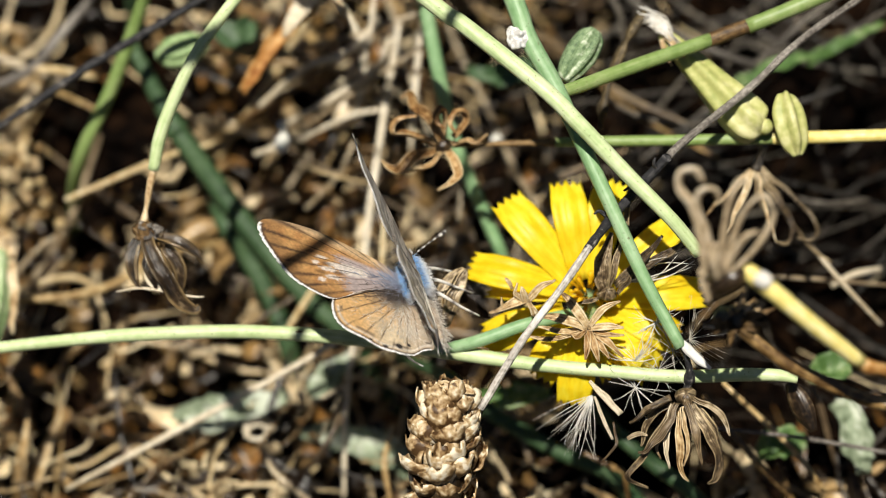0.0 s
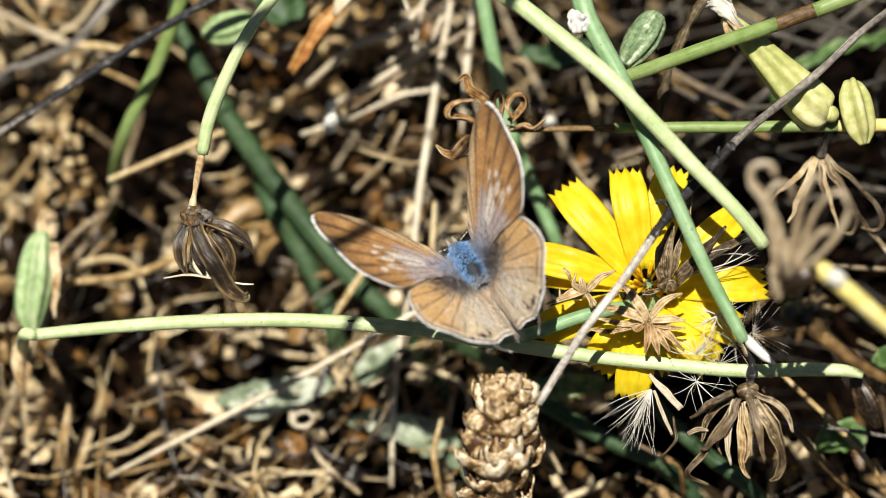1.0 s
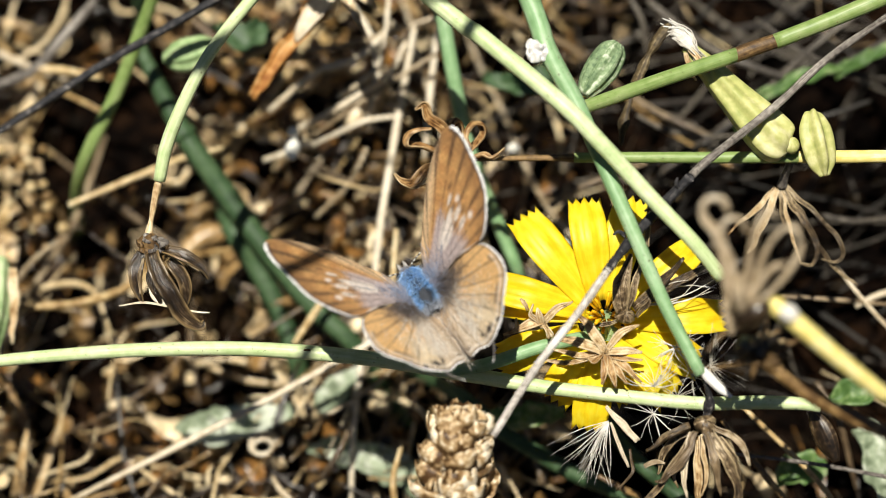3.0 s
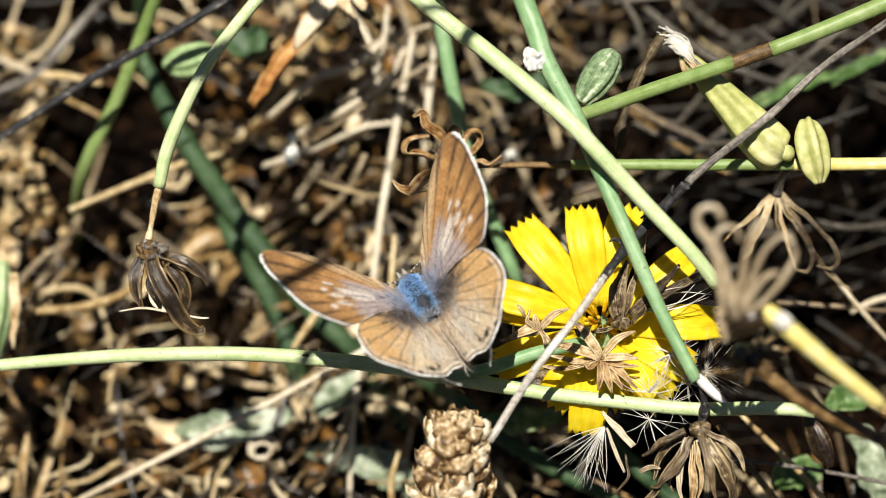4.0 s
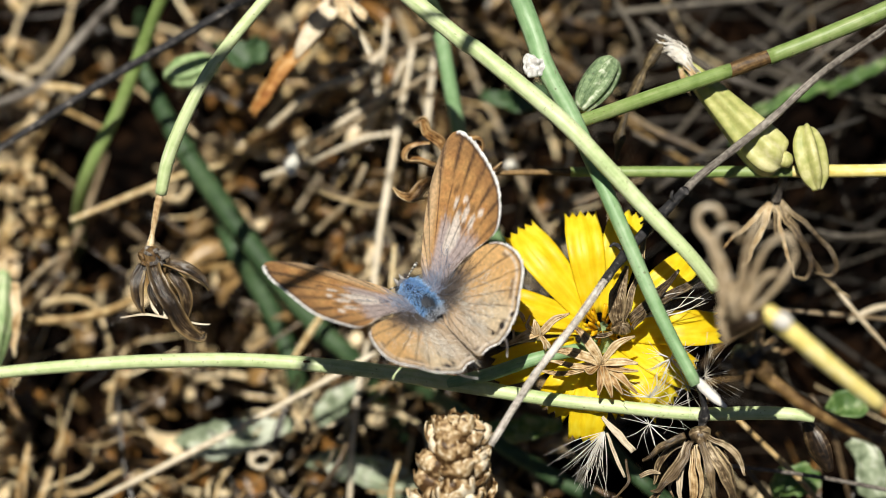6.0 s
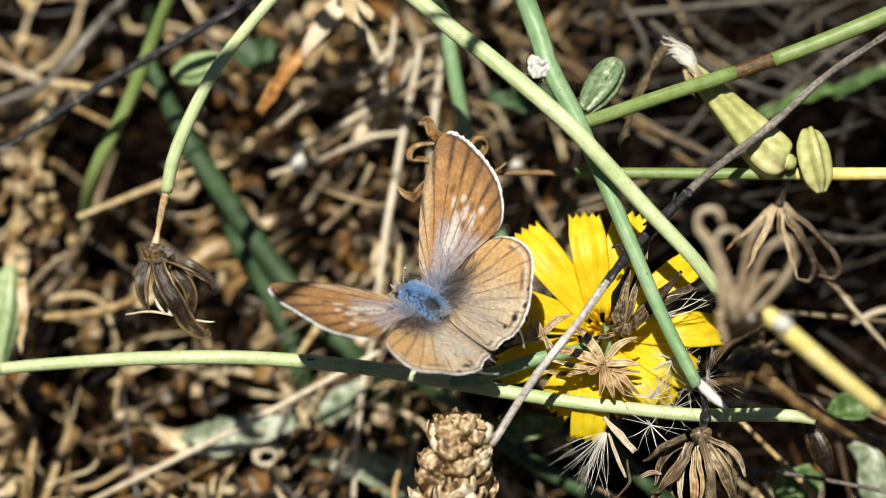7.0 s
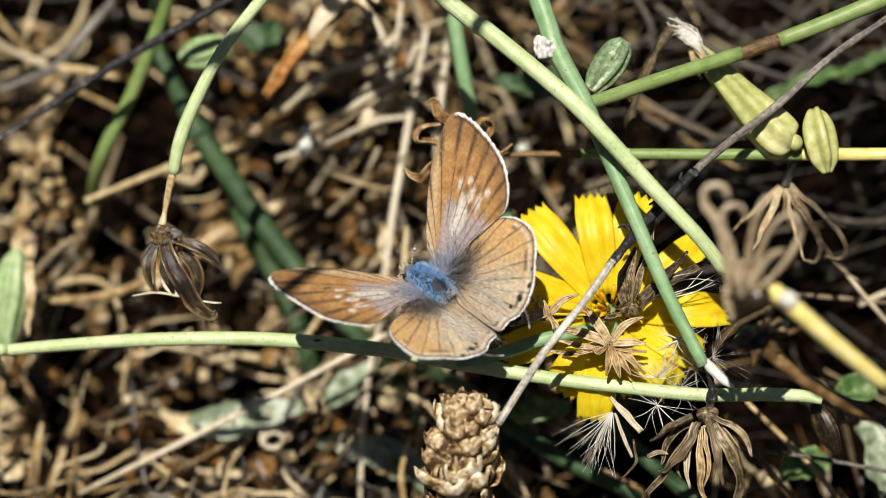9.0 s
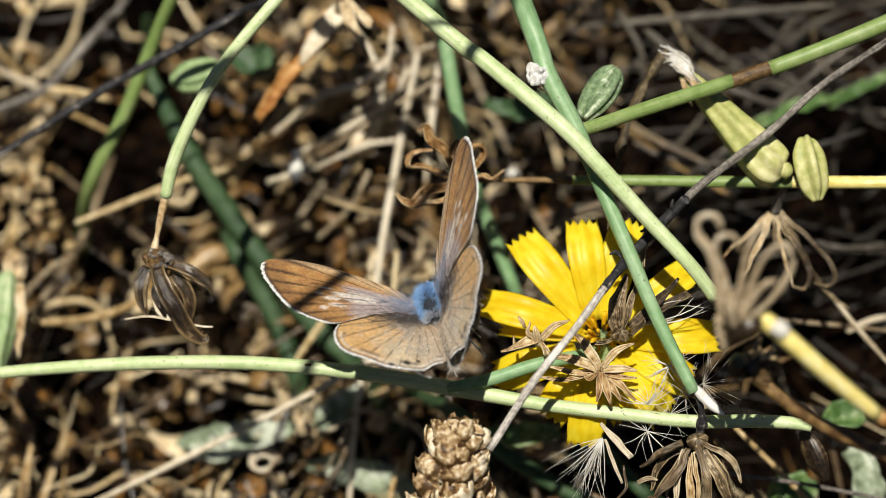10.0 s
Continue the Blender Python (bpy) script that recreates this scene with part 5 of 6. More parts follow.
    bracts(t, (([(8.28, 1.52, 0.1), (7.22, 1.20, 0.5), (5.71, 0.64, 0.5)], 0.7, F), ([(8.20, 1.21, 0.1), (8.07, 1.89, 0.7), (8.00, 2.44, 0.7)], 0.6, F), ([(8.40, 1.44, 0.1), (9.34, 2.42, 0.7), (10.41, 2.70, 0.9)], 0.6, F), ([(8.43, 1.20, 0.1), (8.83, 0.38, 0.7), (8.61, 0.87, 1.1)], 0.5, F),
               ([(8.20, 1.29, 0.1), (7.44, 1.90, 0.7), (7.65, 2.69, 0.7)], 0.35, F), ([(7.99, 1.14, -0.1), (6.63, 1.06, 0.5), (6.49, 1.72, 0.7)], 0.4, F), ([(7.35, 2.24, 0.3), (6.98, 2.70, 0.7), (6.86, 3.09, 0.7)], 0.3, F)), BRACT)
    s = lump(at(*[(2.61, -0.02, -0.4)][0]), (0.35, 0.3, 0.3), 18, 0.4)
    t = thing("dry_seed_head", low(s), "folded mottled brown bract standing on the branch", "seed head")
    part("receptacle", s, DARKBRACT, t)
    bracts(t, (([(2.53, -0.01, -0.4), (3.05, 1.62, 0.0), (3.79, 3.12, 0.0), (4.11, 3.59, 0.0)], 1.1, (0.5, 0, 1)), ([(2.36, 0.08, -0.6), (2.14, 1.67, -0.6), (3.04, 3.25, -0.6), (3.93, 3.70, -0.4)], 0.9, (-0.5, 0.3, 1))), HEADBRACT)
    # tufts of seed hair
    for c, n, ln, seed, spread, r in (([(12.73, -5.24, -0.5)][0], 30, 4.2, 1, (200, 285), 0.022), ([(15.77, -4.74, -0.6)][0], 15, 2.4, 2, (0, 360), 0.024), ([(17.25, -0.27, 0.5)][0], 22, 1.9, 3, (0, 360), 0.03), ([(15.75, -2.92, 0.6)][0], 20, 2.2, 4, (0, 180), 0.024),
                                     ([(19.47, -1.51, 2.0)][0], 16, 3.0, 5, (-75, 100), 0.014), ([(18.33, -2.23, 1.0)][0], 13, 2.5, 6, (0, 360), 0.016), ([(17.35, -3.56, 0.0)][0], 14, 2.4, 7, (0, 360), 0.018)):
        s = fan(c, n, ln, seed, r, spread)
        solo("seed_tuft", s, WHITE, "tuft of fine white seed hairs caught below flower", "seed tuft", "seed tufts")
    for pts, w in (([(12.59, -4.23, 0.2), (13.59, -5.43, 0.3), (14.66, -6.58, 0.2)], [0.2, 0.5, 0.4]), ([(12.80, -5.33, 0.1), (13.48, -6.84, 0.2), (14.12, -8.33, 0.0)], [0.14, 0.24, 0.14])):
        solo("pale_scale", strip(pts, w, (0, 0, 1), 0.6, 0.1, crumple=0.12), PALESTRAW, "silvery white papery scale below the flower", "scale", "pale scales")


def build_floor_plants():
    F = (0, 0.4, 1)
    for pts, w, mat, label in (
        ([(28.78, -4.11, -12.0), (29.81, -3.57, -12.0), (31.04, -3.27, -12.0), (31.85, -3.43, -12.0)], [0.5, 2.0, 2.2, 0.6], LEAF, "small round bright green leaf on the ground"),
        ([(30.90, -5.81, -15.0), (31.83, -6.64, -14.0), (32.44, -8.71, -14.0), (32.86, -11.21, -15.0)], [1.0, 2.2, 2.4, 1.0], PALELEAF, "pale grey green leaf on the ground"),
        ([(25.21, -9.60, -14.0), (26.18, -8.96, -13.0), (27.41, -8.82, -13.0), (28.43, -9.55, -13.0)], [0.8, 2.4, 2.4, 0.8], LEAF, "small dark green leaf on the ground"),
        ([(-20.32, -5.97, -20.0), (-18.11, -6.09, -20.0), (-15.02, -5.80, -20.0), (-11.51, -4.82, -20.0)], [0.8, 2.6, 2.8, 1.2], PALELEAF, "pale green limp leaf lying on litter"),
        ([(-9.94, -7.42, -20.0), (-6.64, -8.04, -20.0), (-3.13, -9.31, -20.0), (-0.06, -11.66, -20.0)], [1.0, 2.6, 2.8, 1.4], PALELEAF, "pale green limp leaf lying on litter"),
        ([(-9.32, -4.58, -20.0), (-7.58, -3.04, -20.0), (-5.84, -1.50, -20.0)], [1.0, 2.2, 1.0], PALELEAF, "pale green limp leaf lying on litter"),
        ([(22.42, 16.73, -20.0), (24.96, 19.23, -19.0), (28.40, 20.75, -19.0), (31.51, 21.55, -20.0)], [0.4, 1.0, 1.0, 0.4], LEAF, "narrow green leaf low in the litter"),
        ([(30.21, 20.67, -20.0), (32.70, 22.05, -19.0), (35.83, 23.73, -20.0)], [0.5, 1.1, 0.5], LEAF, "narrow green leaf low in the litter"),
        # two leaves whose deep shade is painted in
        ([(3.19, 20.72, -20.0), (6.75, 20.13, -19.0), (9.80, 21.01, -19.0)], [0.8, 2.4, 1.0], SHADEGREEN, "green leaf darkened for deep shade"),
        ([(-16.78, 24.72, -17.0), (-14.56, 23.40, -17.0), (-13.40, 24.88, -18.0)], [0.8, 2.2, 1.0], SHADEGREEN, "green leaf darkened for deep shade"),
        ([(7.34, 8.50, -16.0), (9.29, 6.72, -15.0), (10.35, 4.66, -16.0)], [0.8, 2.2, 1.0], PALELEAF, "pale green limp leaf lying on litter"),
        ([(4.11, -4.98, -14.0), (6.68, -5.18, -13.0), (9.58, -4.73, -14.0)], [0.8, 2.2, 0.8], LEAF, "narrow green leaf low in the litter"),
    ):
        solo("leaf", strip(pts, w, F, 0.5, 0.14, steps=9, across=9, crumple=0.5), mat, label, "leaf")
    # papery orange flower remnant, behind
    s = strip([(-7.48, 26.26, -13.0), (-9.20, 23.87, -12.6), (-11.31, 21.30, -12.6), (-13.38, 18.45, -13.0)], [1.7, 1.8, 1.3, 0.7], F, 0.9, 0.1, steps=8, across=9, groove=0.12, crumple=0.2)
    strip([(-7.80, 25.78, -13.2), (-10.10, 23.17, -13.0), (-11.78, 20.16, -13.0)], [1.6, 1.1, 0.4], (0.6, 0.4, 1), 0.5, 0.1, steps=8, across=7, groove=0.1, shape=s)
    b = lump(at(*[(-8.39, 25.49, -13.5)][0]), (1.2, 1.2, 1.5), 31, 0.3)
    t = thing("withered_flower", low(s, b), "withered papery orange flower hanging over the litter", "flower")
    part("corolla", s, ORANGE, t)
    part("calyx", b, TAN, t, "bleached tan calyx")
    # white glare on the upper tip, painted as a pale strip
    part("bleached_petal", strip([(-6.86, 26.67, -12.0), (-7.91, 25.24, -11.6), (-9.31, 23.57, -11.8), (-10.08, 22.52, -12.2)], [1.3, 1.7, 1.1, 0.3], F, 0.9, 0.1, steps=6, groove=0.1), PALESTRAW, t, "pale petal base with sun glare in its colour")
    bracts(t, (([(-6.90, 27.32, -10.0), (-5.95, 24.99, -10.0), (-4.74, 22.49, -10.0)], 0.8, F), ([(-6.73, 27.32, -10.0), (-5.11, 25.62, -10.0), (-3.76, 24.26, -10.0)], 0.7, F), ([(-6.99, 27.32, -10.0), (-6.55, 25.63, -10.0), (-5.52, 23.93, -10.0)], 0.6, F)), BRACT)
    s = tube([(-6.83, 28.60, -10.0), (-6.90, 27.24, -10.0), (-7.61, 26.24, -13.4)] , [0.3, 0.35, 0.5])
    part("stalk", s, STRAW, t)
    # small things on the litter
    solo("seed", lump(at(*[(-10.95, 15.1, -16.9)][0]), (0.58, 0.98, 0.6), 1, 0.1, 10, 14), SEEDWHITE, "glossy white oval seed lying on litter", "seed", "white seeds")
    solo("seed", lump(at(*[(-10.9, 16.3, -16.9)][0]), (0.42, 0.5, 0.45), 2, 0.1, 10, 14), SEEDWHITE, "small round white seed lying on litter", "seed", "white seeds")
    solo("seed", lump(at(*[(5.64, 15.29, -20.0)][0]), (0.5, 0.42, 0.45), 3, 0.1, 10, 14), SEEDWHITE, "small round white seed lying on litter", "seed", "white seeds")
    rng = random.Random(61)
    c = [(-32.55, 13.17, -22.0)][0]
    kinds = [mesh("seed", lump((0, 0, 0), (q, q * 0.85, q), n, 0.35, 7, 9), BRACT if n < 2 else STRAW) for n, q in enumerate((0.42, 0.3, 0.5, 0.36))]
    for i in range(46):
        ob = new("seed", kinds[rng.randrange(4)])
        ob.location = at(c[0] + rng.gauss(0, 1.5), c[1] + rng.gauss(0, 2.4), c[2] + rng.gauss(0, 0.8))
        tagged(ob, "small round pale seed in a heap on litter", "seed", "heap of round seeds")
    c = [(-13.20, -7.27, -18.5)][0]
    pts = [(c[0] + math.cos(a) * (1.15 - 0.06 * a), c[1] + math.sin(a) * (1.0 - 0.07 * a), c[2] + 0.12 * a) for a in [k * 0.55 for k in range(19)]]
    solo("snail_shell", tube(pts, [0.26 - 0.008 * k for k in range(19)], sides=12), PALESTRAW, "tiny coiled greyish snail shell on the litter", "shell")
    s = tube([(26.50, -4.54, -2.0), (27.04, -5.51, -2.0), (27.58, -6.67, -2.0), (28.19, -7.98, -2.0)], [0.3, 0.85, 0.9, 0.3], sides=14, flat=0.55, ribs=6, rib=0.05)
    solo("dark_pod", s, DARKBRACT, "dark brown flat dry pod below the stem", "seed pod")


# ---- butterfly ----
def outline(points, n):
    c = bend(points + [points[0]], 24)[:, :2]
    d = np.r_[0, np.cumsum(np.linalg.norm(np.diff(c, axis=0), axis=1))]
    t = np.linspace(0, d[-1], n)
    return np.stack([np.interp(t, d, c[:, 0]), np.interp(t, d, c[:, 1])], 1)


# wing outlines, mm: out from the hinge, and ahead
FORE = [(0, 1.0), (1.5, 2.25), (3.6, 3.65), (5.9, 4.75), (8.0, 5.4), (9.3, 5.6), (9.95, 5.3), (10.2, 4.45), (10.1, 3.0), (9.7, 1.35), (8.9, -0.1), (7.9, -1.15), (6.9, -1.6), (5.9, -1.45), (4.2, -0.8), (2.0, -0.4), (0, -0.4)]
HIND = [(0, 0.2), (1.5, -0.4), (3.2, -0.75), (4.9, -1.15), (5.9, -1.7), (6.5, -2.6), (6.7, -3.7), (6.35, -4.6), (5.45, -5.35), (4.4, -5.9), (3.3, -6.35), (2.2, -6.55), (1.2, -6.4), (0.4, -6.05), (-0.4, -5.9), (-0.6, -4.7), (-0.6, -2.5), (-0.3, -0.5)]


def mixc(a, b, k):
    k = min(1.0, max(0.0, k))
    return tuple(p + (q - p) * k for p, q in zip(a, b))


def smooth(a, b, x):
    k = min(1.0, max(0.0, (x - a) / (b - a)))
    return k * k * (3 - 2 * k)


BROWN, DUSK, WHITEISH, VIOLET, SAND = (0.46, 0.22, 0.075), (0.07, 0.035, 0.02), (0.90, 0.89, 0.88), (0.50, 0.45, 0.48), (0.66, 0.385, 0.14)


def wing_tint(kind, u, v, s, ang, fringe):
    """Colour of the upper side at (u, v) mm; s: 0 at the hinge, 1 at the margin."""
    n = noise.noise(Vector((u * 1.3, v * 1.3, 2.0)))
    f = noise.noise(Vector((u * 6, v * 6, 5.0)))
    c = mixc(BROWN, SAND, 0.4 + 0.5 * n)
    if kind == "fore":
        c = mixc(c, (0.76, 0.55, 0.32), smooth(0.2, 1.1, v - 0.36 * u + 0.1) * 0.8)
        c = mixc(c, DUSK, smooth(0.80, 0.93, s) * 0.35 * (1 if u > 6 else 0))
        violet = smooth(6.3, 5.2, u + f) * smooth(0.9, 0.4, v - 0.22 * u) * smooth(-1.9, -1.3, v + 0.1 * u + 0.3 * f)
        c = mixc(c, VIOLET, 0.8 * violet)
        c = mixc(c, (0.25, 0.27, 0.36), 0.8 * smooth(2.6, 0.8, u))
        # pale wedge patches past the cell, with dark ones between
        for k, (pu, pv, ru, rv) in enumerate(((6.2, 0.6, 0.9, 0.26), (6.9, 0.0, 0.8, 0.25), (7.3, 1.2, 0.5, 0.22), (6.6, -0.75, 0.7, 0.25), (4.9, 0.35, 1.6, 0.62), (7.9, 0.5, 0.3, 0.25), (7.6, -1.2, 0.35, 0.25))):
            d = ((u - pu) / ru) ** 2 + ((v - pv) / rv) ** 2
            c = mixc(c, (0.84, 0.76, 0.68), 0.85 * smooth(1.25, 0.5, d + f * 0.6))
        for pu, pv in ((7.0, 0.55), (6.0, -0.2), (7.6, -0.4), (8.2, 1.7)):
            d = ((u - pu) / 0.5) ** 2 + ((v - pv) / 0.22) ** 2
            c = mixc(c, DUSK, 0.6 * smooth(1.2, 0.3, d + f * 0.5))
    else:
        c = mixc(c, (0.80, 0.51, 0.22), 0.8)
        c = mixc(c, (0.70, 0.60, 0.43), 0.85 * smooth(-3.0, -6.5, v) * smooth(6.0, 3.5, u))
        near = smooth(5.5, 1.2, math.hypot(u, v * 0.8))
        # shadow between the wings, painted onto the hindwing's base
        c = mixc(c, (0.11, 0.09, 0.085), 0.95 * smooth(6.0, 2.4, math.hypot(u, v * 0.8)) * smooth(-3.9, -1.8, v))
        c = mixc(c, (0.52, 0.46, 0.42), 0.35 * near * smooth(-1.5, -4.0, v))
        c = mixc(c, (0.50, 0.40, 0.30), smooth(2.4, 0.4, u) * 0.8 * smooth(-2.0, -4.0, v))
        if s > 0.86 and v < -4:
            dash = smooth(-0.2, 0.3, math.sin(ang * 14))
            c = mixc(c, (0.13, 0.10, 0.085), smooth(0.865, 0.885, s) * smooth(0.915, 0.90, s) * dash * 0.8)
            c = mixc(c, (0.78, 0.72, 0.64), smooth(0.915, 0.925, s) * smooth(0.95, 0.94, s) * 0.8)
        for pu, pv, r in ((2.7, -8.2, 0.34), (4.0, -8.45, 0.26), (1.6, -7.75, 0.22), (5.3, -7.9, 0.2)):
            c = mixc(c, (0.02, 0.015, 0.015), smooth(1.15, 0.75, math.hypot(u - pu, v - pv) / r))
    # veins and the dark rays between them
    rays = 12 if kind == "fore" else 9
    w = abs(((ang * rays / 1.55 + 0.12 * math.sin(s * 5)) % 1.0) - 0.5)
    line = smooth((0.05 if kind == "fore" else 0.06) / max(s, 0.2), 0.0, w)
    c = mixc(c, DUSK, line * 0.9 * smooth(0.25, 0.45, s))
    if kind == "fore":
        c = mixc(c, DUSK, smooth(0.24, 0.08, w) * 0.75 * smooth(0.62, 0.84, s) * min(1.0, 0.8 + f))
    if fringe:
        c = mixc(c, DUSK, smooth(0.962, 0.974, s) * 0.9)
        c = mixc(c, WHITEISH, smooth(0.984, 0.991, s + 0.008 * f))
    return c


def under_tint(kind, u, v, s):
    n = noise.noise(Vector((u * 1.7, v * 0.9, 7.0)))
    r = math.hypot(u, v)
    c = mixc((0.12, 0.08, 0.05), (0.40, 0.33, 0.26), smooth(-0.12, 0.12, math.sin(r * 2.6 + n * 2.2) * 0.5))
    if kind == "hind":
        for pu, pv, q in ((2.7, -8.2, 0.36), (4.0, -8.4, 0.3)):
            d = math.hypot(u - pu, v - pv) / q
            c = mixc(c, (0.65, 0.32, 0.05), smooth(1.7, 1.2, d))
            c = mixc(c, (0.02, 0.02, 0.025), smooth(1.0, 0.7, d))
    return mixc(c, WHITEISH, smooth(0.95, 0.97, s))


def wing(kind, side):
    """One wing in its hinge's space, m; side: 1 right, -1 left."""
    pts = FORE if kind == "fore" else HIND
    n, rings = 170, 52
    rim = outline(pts, n)
    base = np.array((0.15, 0.3 if kind == "fore" else -0.5))
    rng = random.Random(3)
    rows, top, bottom = [], [], []
    for i in range(rings + 1):
        s = 1 - (1 - i / rings) ** 1.35
        row, ct, cb = [], [], []
        for j in range(n):
            q = base + (rim[j] - base) * s
            u, v = q
            if kind == "fore":
                outer = rim[j][0] > 2.5 and rim[j][1] < 0.45 * rim[j][0] + 0.9
            else:
                outer = rim[j][1] < -1.6 and rim[j][0] > -0.2
            e = 1 + (0.014 * rng.random() if i == rings and outer else 0)
            u, v = base + (q - base) * e
            ang = math.atan2(v - base[1], u - base[0]) + (0.9 if kind == "hind" else 0.3)
            z = 0.22 * math.sin(u * 0.28) + 0.06 * math.sin(ang * 16) * s + (0.05 if kind == "fore" else -0.02)
            if kind == "hind":
                z += 0.35 * smooth(1.2, -0.4, u) * smooth(-0.8, -3, v)
            row.append((side * u * 0.001, v * 0.001, z * 0.001))
            a, b = (u * 1.096 + v * 0.197, v * 1.106 - u * 0.198) if kind == "fore" else (u * 1.21, v * 1.39)
            ct.append(wing_tint(kind, a, b, s, ang, outer))
            cb.append(under_tint(kind, a, b, s if outer else 0.5))
        rows.append(row + [row[0]])
        top.append(ct + [ct[0]])
        bottom.append(cb + [cb[0]])
    s = Shape()
    p = [[Vector(q) for q in r] for r in rows]
    sheet(p, 0.00005, s, top if side < 0 else bottom, bottom if side < 0 else top)
    return s


def strand(s, root, tip, r, tint):
    d = (tip - root).normalized()
    x = d.orthogonal().normalized()
    y = d.cross(x)
    mid = (root + tip) / 2 + x * (tip - root).length * 0.08
    v = [root + (x * math.cos(a) + y * math.sin(a)) * r for a in (0, 2.1, 4.2)] + [mid + (x * math.cos(a) + y * math.sin(a)) * r * 0.7 for a in (0, 2.1, 4.2)] + [tip]
    s.add(v, [(0, 1, 4, 3), (1, 2, 5, 4), (2, 0, 3, 5), (3, 4, 6), (4, 5, 6), (5, 3, 6)], [(0.5, 0.5)] * 7, [tint] * 7)


def body_lump(spine, tint_of, sides=18, steps=8):
    """A round body along (y, z, half width, half height) rows in mm."""
    c = bend(spine, steps)
    rows, uvs, tints = [], [], []
    for y, z, w, h in c:
        row = []
        for j in range(sides):
            a = 2 * math.pi * j / sides
            row.append(Vector((math.cos(a) * w, y, z + math.sin(a) * h)) * 0.001)
            tints.append(tint_of(y, math.sin(a)))
        rows.append(row)
        uvs.append([(j / sides, y) for j in range(sides)])
    return Shape().grid(rows, uvs, True, caps=True, tints=tints)


def build_butterfly():
    fly = new("butterfly")
    fly.empty_display_size = 0.002
    tagged(fly, "small brown and blue butterfly basking with wings open", "butterfly")
    HOME[fly] = Vector((0, 0, 0))
    BLUE, CREAM = (0.09, 0.29, 0.64), (0.66, 0.62, 0.56)
    thorax = body_lump([(-1.5, -0.2, 0.5, 0.45), (-0.8, -0.05, 0.72, 0.66), (0.4, 0, 0.84, 0.8), (1.3, -0.05, 0.74, 0.7), (1.9, -0.1, 0.46, 0.46)], lambda y, k: mixc((0.5, 0.47, 0.44), (0.012, 0.016, 0.025), smooth(-0.3, 0.5, k)))
    part("thorax", thorax, BODY, fly)
    abdomen = body_lump([(-1.2, -0.6, 0.45, 0.45), (-2.2, -0.75, 0.44, 0.45), (-3.4, -0.85, 0.36, 0.4), (-4.5, -0.95, 0.26, 0.3), (-5.0, -1.0, 0.1, 0.12)], lambda y, k: mixc(CREAM, mixc((0.34, 0.25, 0.18), (0.56, 0.44, 0.32), 0.5 + 0.5 * math.sin(y * 8)), smooth(-0.2, 0.5, k)))
    part("abdomen", abdomen, BODY, fly)
    head = body_lump([(1.6, -0.2, 0.4, 0.4), (2.1, -0.3, 0.62, 0.58), (2.6, -0.4, 0.5, 0.45), (2.9, -0.45, 0.2, 0.2)], lambda y, k: mixc(CREAM, (0.12, 0.12, 0.14), smooth(-0.2, 0.6, k)))
    hd = part("head", head, BODY, fly)
    for sx in (-1, 1):
        part("eye", lump(Vector((sx * 0.55, 2.2, -0.25)) * 0.001, (0.26, 0.36, 0.4), 1, 0.0, 8, 12), BLACKISH, hd)
        a = tube([(sx * 0.25, 2.5, -0.2), (sx * 0.9, 3.2, -0.9), (sx * 1.6, 3.9, -1.7), (sx * 2.05, 4.3, -2.2), (sx * 2.25, 4.5, -2.4)], [0.05, 0.05, 0.055, 0.13, 0.07], sides=7, steps=8, world=True)
        run = [0.5 + 0.5 * math.sin(q[1] * 11) for q in a.uv]
        a.tint = [mixc((0.03, 0.025, 0.02), (0.7, 0.68, 0.64), smooth(0.55, 0.8, k)) for k in run]
        part("antenna", a, BODY, hd, "black antenna with white rings")
        palp = tube([(sx * 0.2, 2.6, -0.4), (sx * 0.22, 3.0, -0.35), (sx * 0.22, 3.3, -0.25)], [0.14, 0.13, 0.04], sides=7, world=True)
        palp.tint = [(0.3, 0.28, 0.26)] * len(palp.v)
        part("palp", palp, BODY, hd)
        for k, (y0, y1, x1) in enumerate(((1.2, 2.0, 0.9), (0.3, 0.2, 1.2), (-0.6, -1.6, 1.1))):
            leg = tube([(sx * 0.5, y0, -0.7), (sx * x1 * 0.8, (y0 + y1) / 2, -1.4), (sx * x1, y1, -2.9), (sx * (x1 + 0.2), y1 * 1.15, -4.6)], [0.16, 0.13, 0.09, 0.06], sides=7, steps=5, world=True)
            leg.tint = [mixc((0.7, 0.67, 0.62), (0.12, 0.1, 0.09), smooth(0.4, 0.8, math.sin(q[1] * 4))) for q in leg.uv]
            part("leg", leg, BODY, fly)
    rng = random.Random(17)
    fur = Shape()
    for i in range(4200):
        y = rng.uniform(-1.6, 2.2)
        a = rng.uniform(-0.9, math.pi + 0.9)
        w = 0.82 * math.sqrt(max(0.05, 1 - ((y - 0.2) / 2.4) ** 2))
        root = Vector((math.cos(a) * w, y, math.sin(a) * w * 0.92))
        out = Vector((math.cos(a), -0.75 + rng.gauss(0, 0.3), math.sin(a) + rng.gauss(0, 0.2))).normalized()
        ln = rng.uniform(0.25, 0.8)
        top = smooth(-0.3, 0.5, math.sin(a))
        core = root + out * ln * 0.6
        # dark hollow at the thorax's rear, painted as black shortened hairs
        spot = smooth(0.8, 0.35, math.hypot(core.x - 0.15, core.y + 0.6)) * smooth(0.1, 0.5, math.sin(a))
        tint = mixc((0.84, 0.82, 0.79), mixc(BLUE, (0.50, 0.71, 0.95), rng.random() ** 1.3), top)
